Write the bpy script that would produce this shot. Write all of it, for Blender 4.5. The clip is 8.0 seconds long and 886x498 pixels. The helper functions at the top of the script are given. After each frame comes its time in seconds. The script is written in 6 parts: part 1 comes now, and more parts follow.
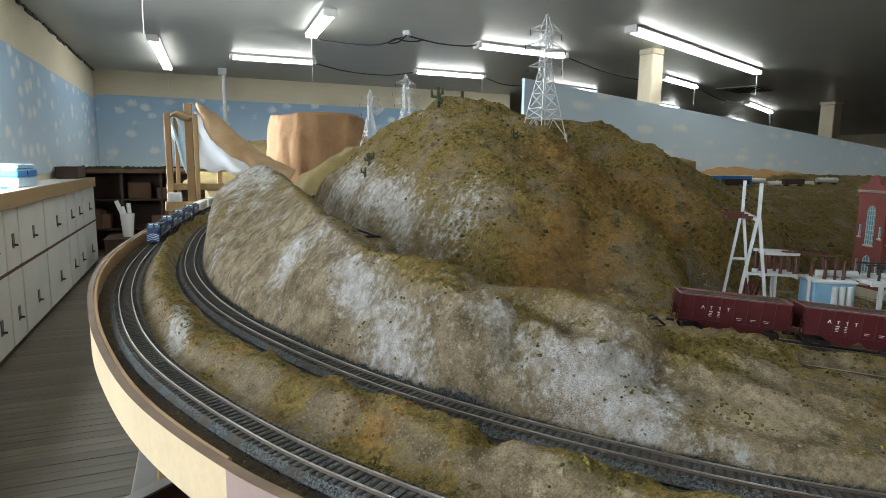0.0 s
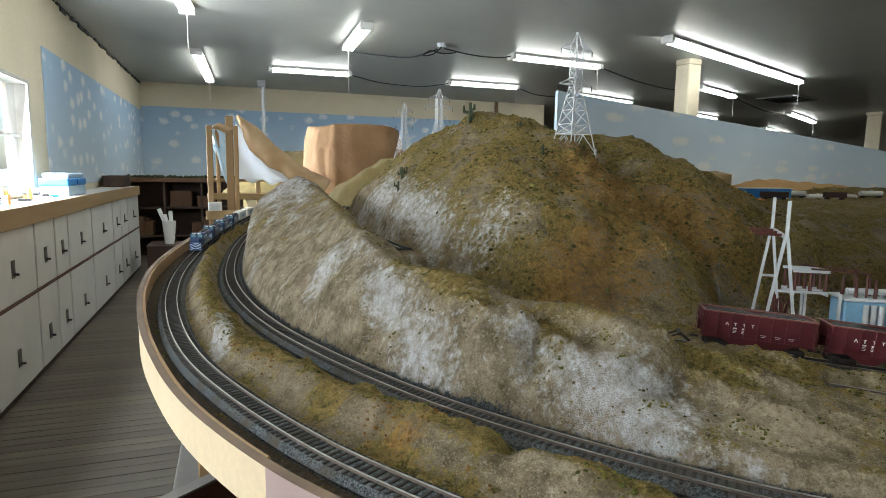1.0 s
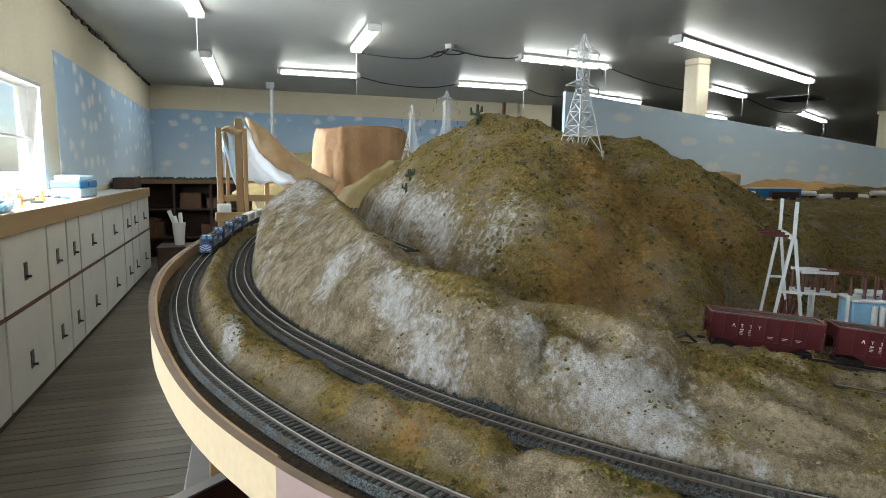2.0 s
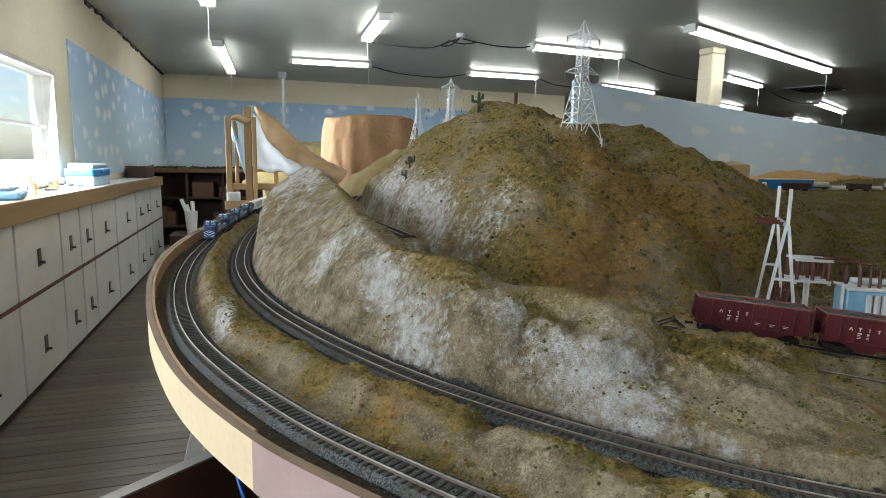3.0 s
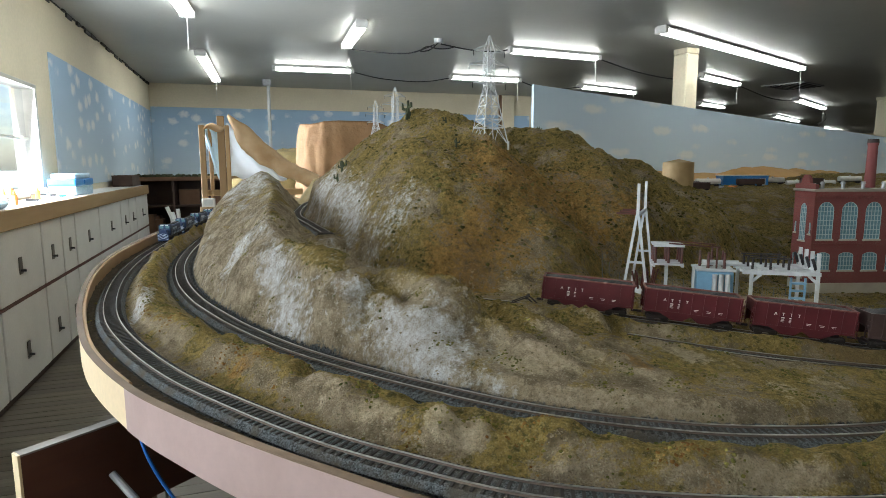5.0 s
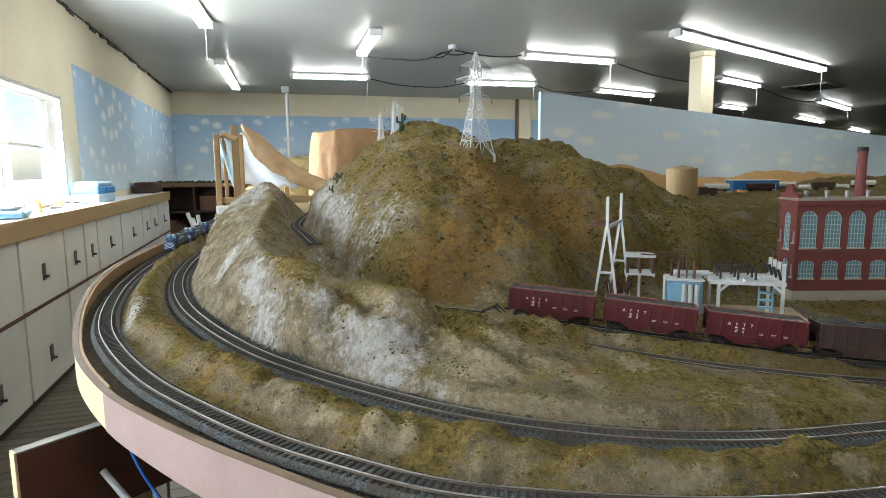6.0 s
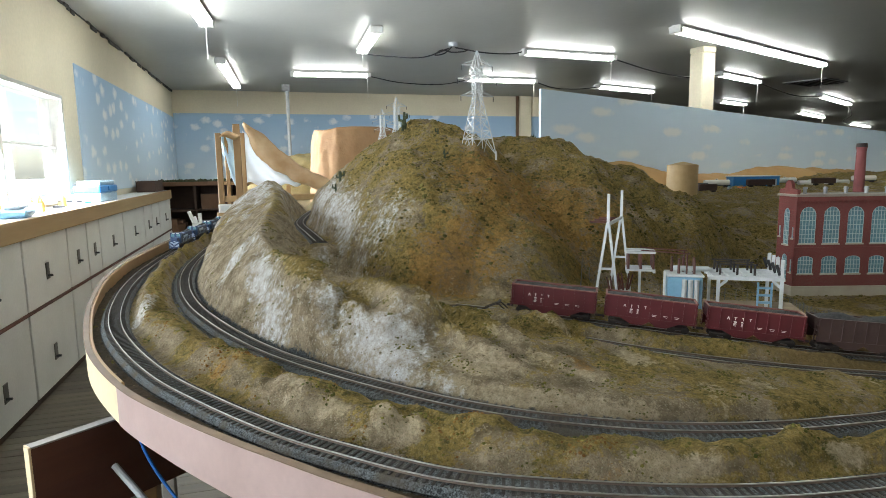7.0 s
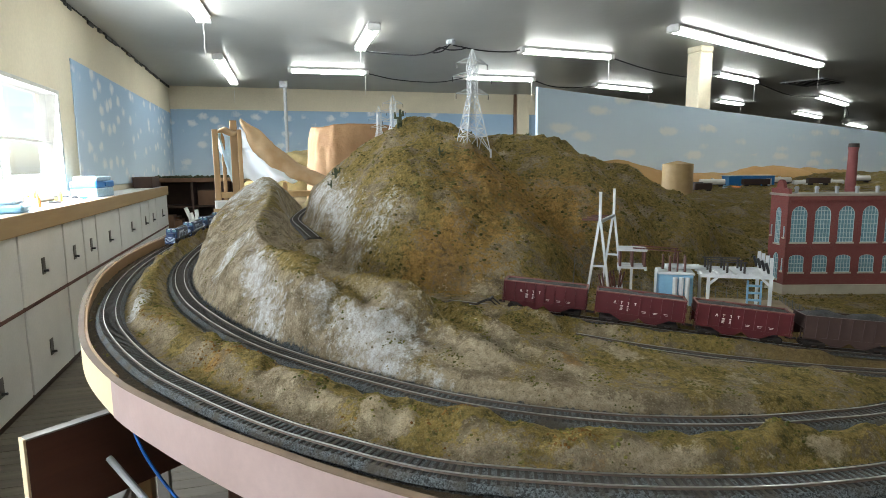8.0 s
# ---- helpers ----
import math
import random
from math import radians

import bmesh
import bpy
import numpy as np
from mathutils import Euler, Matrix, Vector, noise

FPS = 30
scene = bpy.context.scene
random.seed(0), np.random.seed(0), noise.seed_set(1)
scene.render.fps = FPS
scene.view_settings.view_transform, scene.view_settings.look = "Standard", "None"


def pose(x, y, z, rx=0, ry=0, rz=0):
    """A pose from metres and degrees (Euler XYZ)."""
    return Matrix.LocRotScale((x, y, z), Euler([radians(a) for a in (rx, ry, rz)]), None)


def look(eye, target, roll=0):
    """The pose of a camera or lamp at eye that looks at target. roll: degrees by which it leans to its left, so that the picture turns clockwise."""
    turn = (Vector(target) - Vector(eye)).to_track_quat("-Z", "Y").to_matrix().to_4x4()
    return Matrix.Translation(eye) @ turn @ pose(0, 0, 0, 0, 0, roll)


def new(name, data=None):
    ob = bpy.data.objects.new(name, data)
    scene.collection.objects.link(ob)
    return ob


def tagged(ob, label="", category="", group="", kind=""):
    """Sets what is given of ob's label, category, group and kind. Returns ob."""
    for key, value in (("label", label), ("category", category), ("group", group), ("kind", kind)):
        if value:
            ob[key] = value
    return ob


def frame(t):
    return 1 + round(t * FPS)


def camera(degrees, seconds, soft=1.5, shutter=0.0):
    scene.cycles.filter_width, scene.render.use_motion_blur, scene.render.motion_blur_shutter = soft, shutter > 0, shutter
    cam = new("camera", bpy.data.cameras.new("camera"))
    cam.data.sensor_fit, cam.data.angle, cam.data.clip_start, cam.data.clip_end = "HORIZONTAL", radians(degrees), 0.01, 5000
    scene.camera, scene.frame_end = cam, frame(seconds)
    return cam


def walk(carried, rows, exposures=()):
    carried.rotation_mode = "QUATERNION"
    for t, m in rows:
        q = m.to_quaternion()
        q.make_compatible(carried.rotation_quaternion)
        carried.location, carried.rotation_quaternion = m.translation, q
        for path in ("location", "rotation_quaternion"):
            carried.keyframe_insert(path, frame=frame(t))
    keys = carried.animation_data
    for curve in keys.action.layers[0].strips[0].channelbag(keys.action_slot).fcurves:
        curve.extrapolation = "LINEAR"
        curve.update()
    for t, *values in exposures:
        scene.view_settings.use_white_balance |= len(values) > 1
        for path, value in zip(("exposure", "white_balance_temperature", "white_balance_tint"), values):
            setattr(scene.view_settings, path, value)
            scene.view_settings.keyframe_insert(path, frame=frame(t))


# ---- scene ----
cam = camera(73.5, 8.0, soft=0.7)
PATH = [
    (0, (-0.187, 0.306, 1.331), (0.5776, 2.1319, 1.0440), 0.70),
    (0.5, (-0.184, 0.284, 1.338), (0.5235, 2.1345, 1.0656), 0.60),
    (1, (-0.193, 0.278, 1.341), (0.4705, 2.1469, 1.0843), 0.93),
    (1.5, (-0.195, 0.280, 1.342), (0.4449, 2.1576, 1.0863), 0.47),
    (2.8, (-0.182, 0.255, 1.345), (0.4479, 2.1359, 1.0922), 1.41),
    (3, (-0.168, 0.256, 1.336), (0.4308, 2.1432, 1.0500), 0.98),
    (3.5, (-0.122, 0.198, 1.332), (0.4319, 2.1016, 1.0696), 1.37),
    (4, (-0.106, 0.140, 1.338), (0.5769, 2.0004, 1.0706), 1.71),
    (4.5, (-0.087, 0.086, 1.342), (0.6227, 1.9320, 1.0433), -0.54),
    (4.7, (-0.074, 0.093, 1.335), (0.5930, 1.9557, 1.0445), -0.37),
    (6, (0.009, 0.019, 1.356), (0.5579, 1.9243, 1.0923), -0.56),
    (6.5, (0.004, 0.018, 1.359), (0.5410, 1.9264, 1.0992), -0.73),
    (7, (0.001, 0.006, 1.358), (0.5465, 1.9105, 1.0853), -0.84),
    (7.5, (0.010, -0.003, 1.358), (0.5738, 1.8955, 1.0791), -0.70),
    (8, (0.005, -0.005, 1.357), (0.5590, 1.8962, 1.0769), -0.49),
]
walk(cam, [(t, look(eye, target, roll)) for t, eye, target, roll in PATH],
     exposures=[(0, 0.42), (1.5, 0.42), (3.5, 0.42), (4.7, 0.42), (6, 0.82), (8, 0.82)])

# ---- world, lights, exposure ----
FLOOR, CEILING, WALL_X, FAR_Y = -0.10, 2.95, -1.80, 13.0
world = bpy.data.worlds.new("sky")
scene.world = world
world.use_nodes = True
sky = world.node_tree.nodes.new("ShaderNodeTexSky")
sky.sky_type, sky.sun_disc, sky.sun_elevation, sky.sun_rotation = "NISHITA", False, radians(40), radians(200)
world.node_tree.links.new(sky.outputs[0], world.node_tree.nodes["Background"].inputs[0])
world.node_tree.nodes["Background"].inputs[1].default_value = 0.15
sun = new("sun", bpy.data.lights.new("sun", "SUN"))
sun.data.energy, sun.data.angle, sun.data.color = 2.0, radians(0.5), (1.0, 0.95, 0.88)
sun.matrix_world = look((0, 0, 0), (0.55, -0.45, -0.7))
TUBE_POWER, WINDOW_POWER = 16.0, 170.0

# ---- materials ----


class Nodes:
    """A short way to write a node material."""

    def __init__(self, name):
        self.mat = bpy.data.materials.new(name)
        self.mat.use_nodes = True
        self.tree = self.mat.node_tree
        self.bsdf = self.tree.nodes["Principled BSDF"]
        self.coord = None

    def add(self, kind, **inputs):
        n = self.tree.nodes.new(kind)
        for k, v in inputs.items():
            self.put(n, k.replace("_", " "), v)
        return n

    def put(self, node, key, v):
        socket = node.inputs[key]
        if isinstance(v, bpy.types.NodeSocket):
            self.tree.links.new(v, socket)
        else:
            socket.default_value = v

    def where(self):
        if self.coord is None:
            self.coord = self.tree.nodes.new("ShaderNodeTexCoord").outputs["Object"]
        return self.coord

    def noise(self, scale, detail=4.0, stretch=None, rough=0.55):
        v = self.where()
        if stretch:
            m = self.add("ShaderNodeMapping", Vector=v)
            m.inputs["Scale"].default_value = stretch
            v = m.outputs[0]
        return self.add("ShaderNodeTexNoise", Vector=v, Scale=scale, Detail=detail, Roughness=rough).outputs["Fac"]

    def grains(self, scale):
        n = self.add("ShaderNodeTexVoronoi", Vector=self.where(), Scale=scale)
        return n.outputs["Color"], n.outputs["Distance"]

    def step(self, v, lo, hi):
        n = self.add("ShaderNodeMapRange", Value=v)
        n.inputs["From Min"].default_value, n.inputs["From Max"].default_value = lo, hi
        return n.outputs[0]

    def mix(self, f, a, b, blend="MIX"):
        n = self.tree.nodes.new("ShaderNodeMix")
        n.data_type, n.blend_type = "RGBA", blend
        for key, v in ((0, f), (6, a), (7, b)):
            if isinstance(v, bpy.types.NodeSocket):
                self.tree.links.new(v, n.inputs[key])
            else:
                n.inputs[key].default_value = v if key == 0 else (*v, 1.0)
        return n.outputs[2]

    def math(self, op, a, b=0.0):
        n = self.tree.nodes.new("ShaderNodeMath")
        n.operation = op
        for i, v in enumerate((a, b)):
            self.put(n, i, v)
        return n.outputs[0]

    def attribute(self, name):
        n = self.tree.nodes.new("ShaderNodeAttribute")
        n.attribute_name = name
        return n.outputs["Fac"]

    def bump(self, height, strength, distance, under=None):
        n = self.add("ShaderNodeBump", Height=height, Strength=strength, Distance=distance)
        if under is not None:
            self.tree.links.new(under, n.inputs["Normal"])
        self.tree.links.new(n.outputs[0], self.bsdf.inputs["Normal"])
        return n.outputs[0]

    def done(self, color, rough=0.7, metal=0.0, specular=0.5):
        for key, v in (("Base Color", color), ("Roughness", rough), ("Metallic", metal), ("Specular IOR Level", specular)):
            if isinstance(v, bpy.types.NodeSocket):
                self.tree.links.new(v, self.bsdf.inputs[key])
            else:
                self.bsdf.inputs[key].default_value = (*v, 1.0) if isinstance(v, tuple) else v
        return self.mat


def worn(name, a, b, rough=0.6, metal=0.0, scale=8.0, grain=60.0, relief=0.0006, stretch=None, each=0.0):
    """A surface of colour a, clouded towards b, with fine grain; each: how much alike pieces differ."""
    n = Nodes(name)
    big, fine = n.noise(scale, 3.0, stretch), n.noise(grain, 5.0, stretch)
    c = n.mix(n.step(big, 0.35, 0.7), a, b)
    c = n.mix(0.22, c, n.mix(n.step(fine, 0.3, 0.7), tuple(v * 0.7 for v in a), tuple(min(1, v * 1.25) for v in b)))
    if each:
        info = n.tree.nodes.new("ShaderNodeObjectInfo").outputs["Random"]
        c = n.mix(n.math("MULTIPLY", info, each), c, tuple(v * 0.45 for v in a))
    n.bump(n.math("ADD", fine, n.math("MULTIPLY", big, 0.5)), 0.6, relief)
    return n.done(c, n.math("ADD", n.math("MULTIPLY", fine, 0.2), rough - 0.1), metal)


def glowing(name, color, strength):
    n = Nodes(name)
    n.bsdf.inputs["Emission Color"].default_value = (*color, 1)
    n.bsdf.inputs["Emission Strength"].default_value = strength
    return n.done(color, 0.4)


def painted_sky(name, seed, size=2.6, flatness=1.4, pale=0.0):
    """A backdrop painted blue, paler towards its foot, with brushed clouds."""
    n = Nodes(name)
    up = n.add("ShaderNodeSeparateXYZ", Vector=n.where()).outputs[2]
    blue = n.mix(n.step(up, 1.25, 2.35), (0.50 + pale, 0.60 + pale, 0.68 + pale), (0.29 + pale, 0.43 + pale, 0.60 + pale))
    m = n.add("ShaderNodeMapping", Vector=n.where())
    m.inputs["Scale"].default_value, m.inputs["Location"].default_value = (1.0, 1.0, flatness), (seed, seed * 2, seed)
    cells = n.add("ShaderNodeTexVoronoi", Vector=m.outputs[0], Scale=size)
    some = n.step(n.add("ShaderNodeSeparateColor", Color=cells.outputs["Color"]).outputs[0], 0.30, 0.34)
    ragged = n.math("ADD", cells.outputs["Distance"], n.math("MULTIPLY", n.math("SUBTRACT", n.noise(13.0, 5.0), 0.5), 0.5))
    c = n.mix(n.math("MULTIPLY", n.math("MULTIPLY", n.step(ragged, 0.38, 0.17), some), 0.75), blue, (0.80, 0.79, 0.77))
    c = n.mix(n.math("MULTIPLY", n.noise(3.0), 0.18), c, (0.42, 0.50, 0.60))
    n.bump(n.noise(120.0), 0.3, 0.001)
    return n.done(c, 0.75)


def scenery(name):
    """Ground foam over plaster: tan earth, chalk washes, olive turf, rust, cream banks, grey stone, and dark soil whose
    colour also stands in for shade under the cars.
    """
    n = Nodes(name)
    cell, dist = n.grains(760.0)
    split = n.add("ShaderNodeSeparateColor", Color=cell)
    g, h, g2 = split.outputs[0], split.outputs[1], split.outputs[2]
    big, mid, fine, dust = n.noise(9.0), n.noise(34.0, 8.0, rough=0.68), n.noise(130.0, 7.0, rough=0.75), n.noise(620.0, 3.0, rough=0.7)
    tuftmap = n.noise(75.0, 5.0, rough=0.7)
    wisp = n.noise(60.0, 8.0, (1.3, 1.3, 0.9), 0.74)
    earth = n.mix(n.step(mid, 0.34, 0.66), (0.145, 0.108, 0.060), (0.45, 0.365, 0.25))
    earth = n.mix(n.math("MULTIPLY", n.step(dust, 0.50, 0.64), 0.55), earth, (0.085, 0.068, 0.036))
    earth = n.mix(n.math("MULTIPLY", n.step(h, 0.80, 0.95), 0.4), earth, (0.56, 0.48, 0.36))
    olive = n.mix(n.step(fine, 0.34, 0.66), (0.105, 0.080, 0.021), (0.40, 0.285, 0.095))
    olive = n.mix(n.math("MULTIPLY", n.step(tuftmap, 0.52, 0.62), 0.8), olive, (0.060, 0.060, 0.015))
    olive = n.mix(n.math("MULTIPLY", n.step(dust, 0.52, 0.64), 0.4), olive, (0.040, 0.034, 0.010))
    olive = n.mix(n.math("MULTIPLY", n.step(g2, 0.78, 0.94), 0.4), olive, (0.46, 0.36, 0.17))
    rust = n.mix(n.step(fine, 0.36, 0.66), (0.20, 0.105, 0.028), (0.43, 0.25, 0.080))
    rust = n.mix(n.math("MULTIPLY", n.step(tuftmap, 0.52, 0.66), 0.7), rust, (0.085, 0.066, 0.020))
    chalk = n.mix(n.step(wisp, 0.36, 0.64), (0.38, 0.32, 0.25), (0.78, 0.80, 0.82))
    chalk = n.mix(n.math("MULTIPLY", n.step(dust, 0.49, 0.64), 0.5), chalk, (0.22, 0.175, 0.11))
    cream = n.mix(n.step(fine, 0.34, 0.68), (0.29, 0.22, 0.125), (0.62, 0.52, 0.375))
    cream = n.mix(n.math("MULTIPLY", n.step(dust, 0.50, 0.65), 0.5), cream, (0.12, 0.09, 0.04))
    stone = n.mix(n.step(g, 0.15, 0.95), (0.022, 0.025, 0.027), (0.135, 0.152, 0.158))
    stone = n.mix(n.math("MULTIPLY", n.step(mid, 0.5, 0.7), 0.5), stone, (0.12, 0.098, 0.068))
    loam_and_shade = n.mix(n.step(fine, 0.35, 0.7), (0.045, 0.034, 0.022), (0.135, 0.10, 0.062))
    sand = n.mix(n.step(fine, 0.35, 0.7), (0.17, 0.115, 0.045), (0.33, 0.24, 0.11))
    sand = n.mix(n.math("MULTIPLY", n.step(g, 0.7, 0.9), 0.5), sand, (0.10, 0.072, 0.030))

    def amount(attribute, wave, lo, hi, swing=1.1):
        return n.step(n.math("ADD", n.attribute(attribute), n.math("MULTIPLY", n.math("SUBTRACT", wave, 0.5), swing)), lo, hi)

    both = n.math("ADD", n.math("MULTIPLY", fine, 0.5), n.math("MULTIPLY", mid, 0.5))
    c = n.mix(amount("olive", both, 0.44, 0.58, 2.4), earth, olive)
    c = n.mix(n.math("MULTIPLY", amount("rust", both, 0.40, 0.66, 2.0), 0.8), c, rust)
    c = n.mix(n.math("MULTIPLY", amount("cream", both, 0.43, 0.63, 2.3), 0.9), c, cream)
    c = n.mix(n.math("MULTIPLY", amount("chalk", n.math("ADD", n.math("MULTIPLY", fine, 0.5), n.math("MULTIPLY", wisp, 0.5)), 0.35, 0.70, 2.3), 0.95), c, chalk)
    c = n.mix(amount("sand", fine, 0.4, 0.6), c, sand)
    c = n.mix(amount("loam_and_shade", fine, 0.40, 0.62), c, loam_and_shade)
    c = n.mix(amount("stone", fine, 0.40, 0.55), c, stone)
    first = n.bump(n.math("ADD", n.math("ADD", fine, tuftmap), n.math("MULTIPLY", mid, 0.7)), 1.0, 0.012)
    n.bump(n.math("ADD", n.math("MULTIPLY", dist, -0.8), dust), 1.0, 0.0032, first)
    return n.done(c, 0.95, 0.0, 0.12)


def boards(name, a, b, along):
    stretch = (1, 14, 14) if along == "x" else (14, 1, 14) if along == "y" else (14, 14, 1)
    return worn(name, a, b, 0.65, 0.0, 2.2, 9.0, 0.0006, stretch, 0.6)


M = dict(
    wall=worn("cream_wall", (0.66, 0.59, 0.44), (0.58, 0.51, 0.38), 0.8, 0, 1.2, 30, 0.004),
    ceiling=worn("grey_ceiling", (0.40, 0.40, 0.37), (0.33, 0.33, 0.305), 0.40, 0, 0.8, 14, 0.004),
    floor=boards("floor_boards", (0.090, 0.072, 0.050), (0.145, 0.117, 0.082), "x"),
    joint=worn("dark_joint", (0.02, 0.017, 0.013), (0.03, 0.025, 0.02)),
    sky=painted_sky("painted_sky", 1.7, 3.2, 1.5), sky2=painted_sky("painted_sky_pale", 5.1, 2.6, 3.6, 0.10),
    land=scenery("scenery"),
    fascia=worn("painted_hardboard", (0.40, 0.29, 0.27), (0.34, 0.24, 0.22), 0.55, 0, 14, 130, 0.0008),
    bare=worn("cream_primer", (0.72, 0.58, 0.38), (0.66, 0.52, 0.33), 0.6, 0, 14, 130, 0.0008),
    tan=worn("bare_hardboard", (0.36, 0.21, 0.09), (0.30, 0.17, 0.07), 0.6, 0, 14, 130, 0.0008),
    rail=worn("steel_rail", (0.50, 0.49, 0.47), (0.32, 0.29, 0.26), 0.32, 0.9, 60, 400, 0.0001),
    railside=worn("weathered_rail_web", (0.07, 0.05, 0.04), (0.10, 0.07, 0.05), 0.8, 0, 60, 400, 0.0001),
    tie=worn("tie", (0.018, 0.014, 0.011), (0.034, 0.027, 0.021), 0.85, 0, 90, 700, 0.0002, None, 0.5),
    white=worn("white_paint", (0.66, 0.65, 0.62), (0.58, 0.57, 0.54), 0.5, 0, 3, 60, 0.0006),
    dirtywhite=worn("grey_white_paint", (0.55, 0.57, 0.58), (0.45, 0.47, 0.48), 0.5, 0, 30, 300, 0.0002),
    wood=boards("pine", (0.42, 0.27, 0.13), (0.33, 0.20, 0.09), "z"),
    plank=boards("pine_edge", (0.40, 0.27, 0.13), (0.34, 0.22, 0.10), "y"),
    redwood=boards("red_brown_board", (0.085, 0.026, 0.013), (0.12, 0.04, 0.02), "x"),
    greywood=boards("grey_board", (0.30, 0.27, 0.24), (0.22, 0.20, 0.18), "x"),
    tube=glowing("fluorescent_tube", (0.93, 0.98, 0.95), TUBE_POWER),
    black=worn("black_plastic", (0.012, 0.012, 0.013), (0.02, 0.02, 0.022), 0.5, 0, 30, 200, 0.0002),
    metal=worn("dull_steel", (0.36, 0.37, 0.38), (0.25, 0.25, 0.26), 0.45, 0.7, 30, 200, 0.0002),
)

# ---- building blocks ----


def part(name, bm, material, parent=None, label="", shade=False):
    me = bpy.data.meshes.new(name)
    bm.normal_update()
    bm.to_mesh(me)
    bm.free()
    for m in material if isinstance(material, (list, tuple)) else [material]:
        me.materials.append(m)
    if shade:
        me.shade_smooth()
    ob = new(name, me)
    if parent is not None:
        ob.parent = parent
    if label:
        ob["label"] = label
    return ob


def thing(name, m, label, category, group="", kind=""):
    e = new(name)
    e.empty_display_size = 0.05
    e.matrix_basis = m
    return tagged(e, label, category, group, kind)


def box(x0, x1, y0, y1, z0, z1, bevel=0.0, bm=None, turn=None):
    bm = bm or bmesh.new()
    m = Matrix.LocRotScale(((x0 + x1) / 2, (y0 + y1) / 2, (z0 + z1) / 2), None, (x1 - x0, y1 - y0, z1 - z0))
    made = bmesh.ops.create_cube(bm, size=1, matrix=(turn @ m) if turn else m)
    if bevel:
        edges = list({e for v in made["verts"] for e in v.link_edges})
        bmesh.ops.bevel(bm, geom=edges, offset=bevel, segments=1, affect="EDGES")
    return bm


def rod(a, b, r, r2=None, n=8, bm=None):
    """A round bar from a to b."""
    bm = bm or bmesh.new()
    a, b = Vector(a), Vector(b)
    turn = (b - a).to_track_quat("Z", "Y").to_matrix().to_4x4()
    bmesh.ops.create_cone(bm, cap_ends=True, segments=n, radius1=r, radius2=r if r2 is None else r2, depth=(b - a).length, matrix=Matrix.Translation((a + b) / 2) @ turn)
    return bm


def bar(a, b, w, h=None, bm=None, up=(0, 0, 1)):
    """A square bar from a to b, w wide and h high."""
    bm = bm or bmesh.new()
    a, b = Vector(a), Vector(b)
    h = w if h is None else h
    d = (b - a).normalized()
    s = d.cross(Vector(up))
    s = s.normalized() if s.length > 1e-4 else Vector((1, 0, 0))
    t = s.cross(d)
    vs = [bm.verts.new(p + s * (i * w / 2) + t * (j * h / 2)) for p in (a, b) for i, j in ((-1, -1), (1, -1), (1, 1), (-1, 1))]
    for f in ((0, 1, 2, 3), (7, 6, 5, 4), (0, 4, 5, 1), (1, 5, 6, 2), (2, 6, 7, 3), (3, 7, 4, 0)):
        bm.faces.new([vs[i] for i in f])
    return bm


def sweep(line, profile, heights, bm=None):
    """A profile of (side, up) corners carried along a line on the plan; heights: the level at each point."""
    bm = bm or bmesh.new()
    d = np.gradient(line[:, :2], axis=0)
    d /= np.linalg.norm(d, axis=1)[:, None]
    rows = []
    for (x, y), (dx, dy), z in zip(line[:, :2], d, heights):
        rows.append([bm.verts.new((x + dy * s, y - dx * s, z + u)) for s, u in profile])
    k = len(profile)
    for a, b in zip(rows, rows[1:]):
        for i in range(k):
            bm.faces.new((a[i], a[(i + 1) % k], b[(i + 1) % k], b[i]))
    bm.faces.new(rows[0][::-1]), bm.faces.new(rows[-1])
    bmesh.ops.recalc_face_normals(bm, faces=bm.faces[:])
    return bm


def even(line, step):
    """The line again at even steps."""
    s = np.r_[0, np.cumsum(np.linalg.norm(np.diff(line[:, :2], axis=0), axis=1))]
    u = np.arange(0, s[-1], step)
    return np.stack([np.interp(u, s, line[:, k]) for k in range(line.shape[1])], 1)


def wire(points, r, n=6):
    """A round cable as one tube through the points."""
    c = catmull(points, 8)
    bm = bmesh.new()
    rows = []
    for i, p in enumerate(c):
        d = Vector(c[min(i + 1, len(c) - 1)]) - Vector(c[max(i - 1, 0)])
        q = d.to_track_quat("Z", "Y")
        rows.append([bm.verts.new(Vector(p) + q @ Vector((r * math.cos(6.2832 * k / n), r * math.sin(6.2832 * k / n), 0))) for k in range(n)])
    for a, b in zip(rows, rows[1:]):
        for k in range(n):
            bm.faces.new((a[k], a[(k + 1) % n], b[(k + 1) % n], b[k]))
    bm.faces.new(rows[0][::-1]), bm.faces.new(rows[-1])
    return bm


# ---- the lie of the land ----


def catmull(pts, n=12):
    """A smooth line through the points, n steps to each stretch."""
    p = np.array(pts, float)
    p = np.vstack([2 * p[0] - p[1], p, 2 * p[-1] - p[-2]])
    out = []
    for i in range(1, len(p) - 2):
        for k in range(n):
            u = k / n
            out.append(0.5 * (2 * p[i] + (p[i + 1] - p[i - 1]) * u + (2 * p[i - 1] - 5 * p[i] + 4 * p[i + 1] - p[i + 2]) * u * u
                              + (3 * p[i] - p[i - 1] - 3 * p[i + 1] + p[i + 2]) * u ** 3))
    out.append(p[-2])
    return np.array(out)


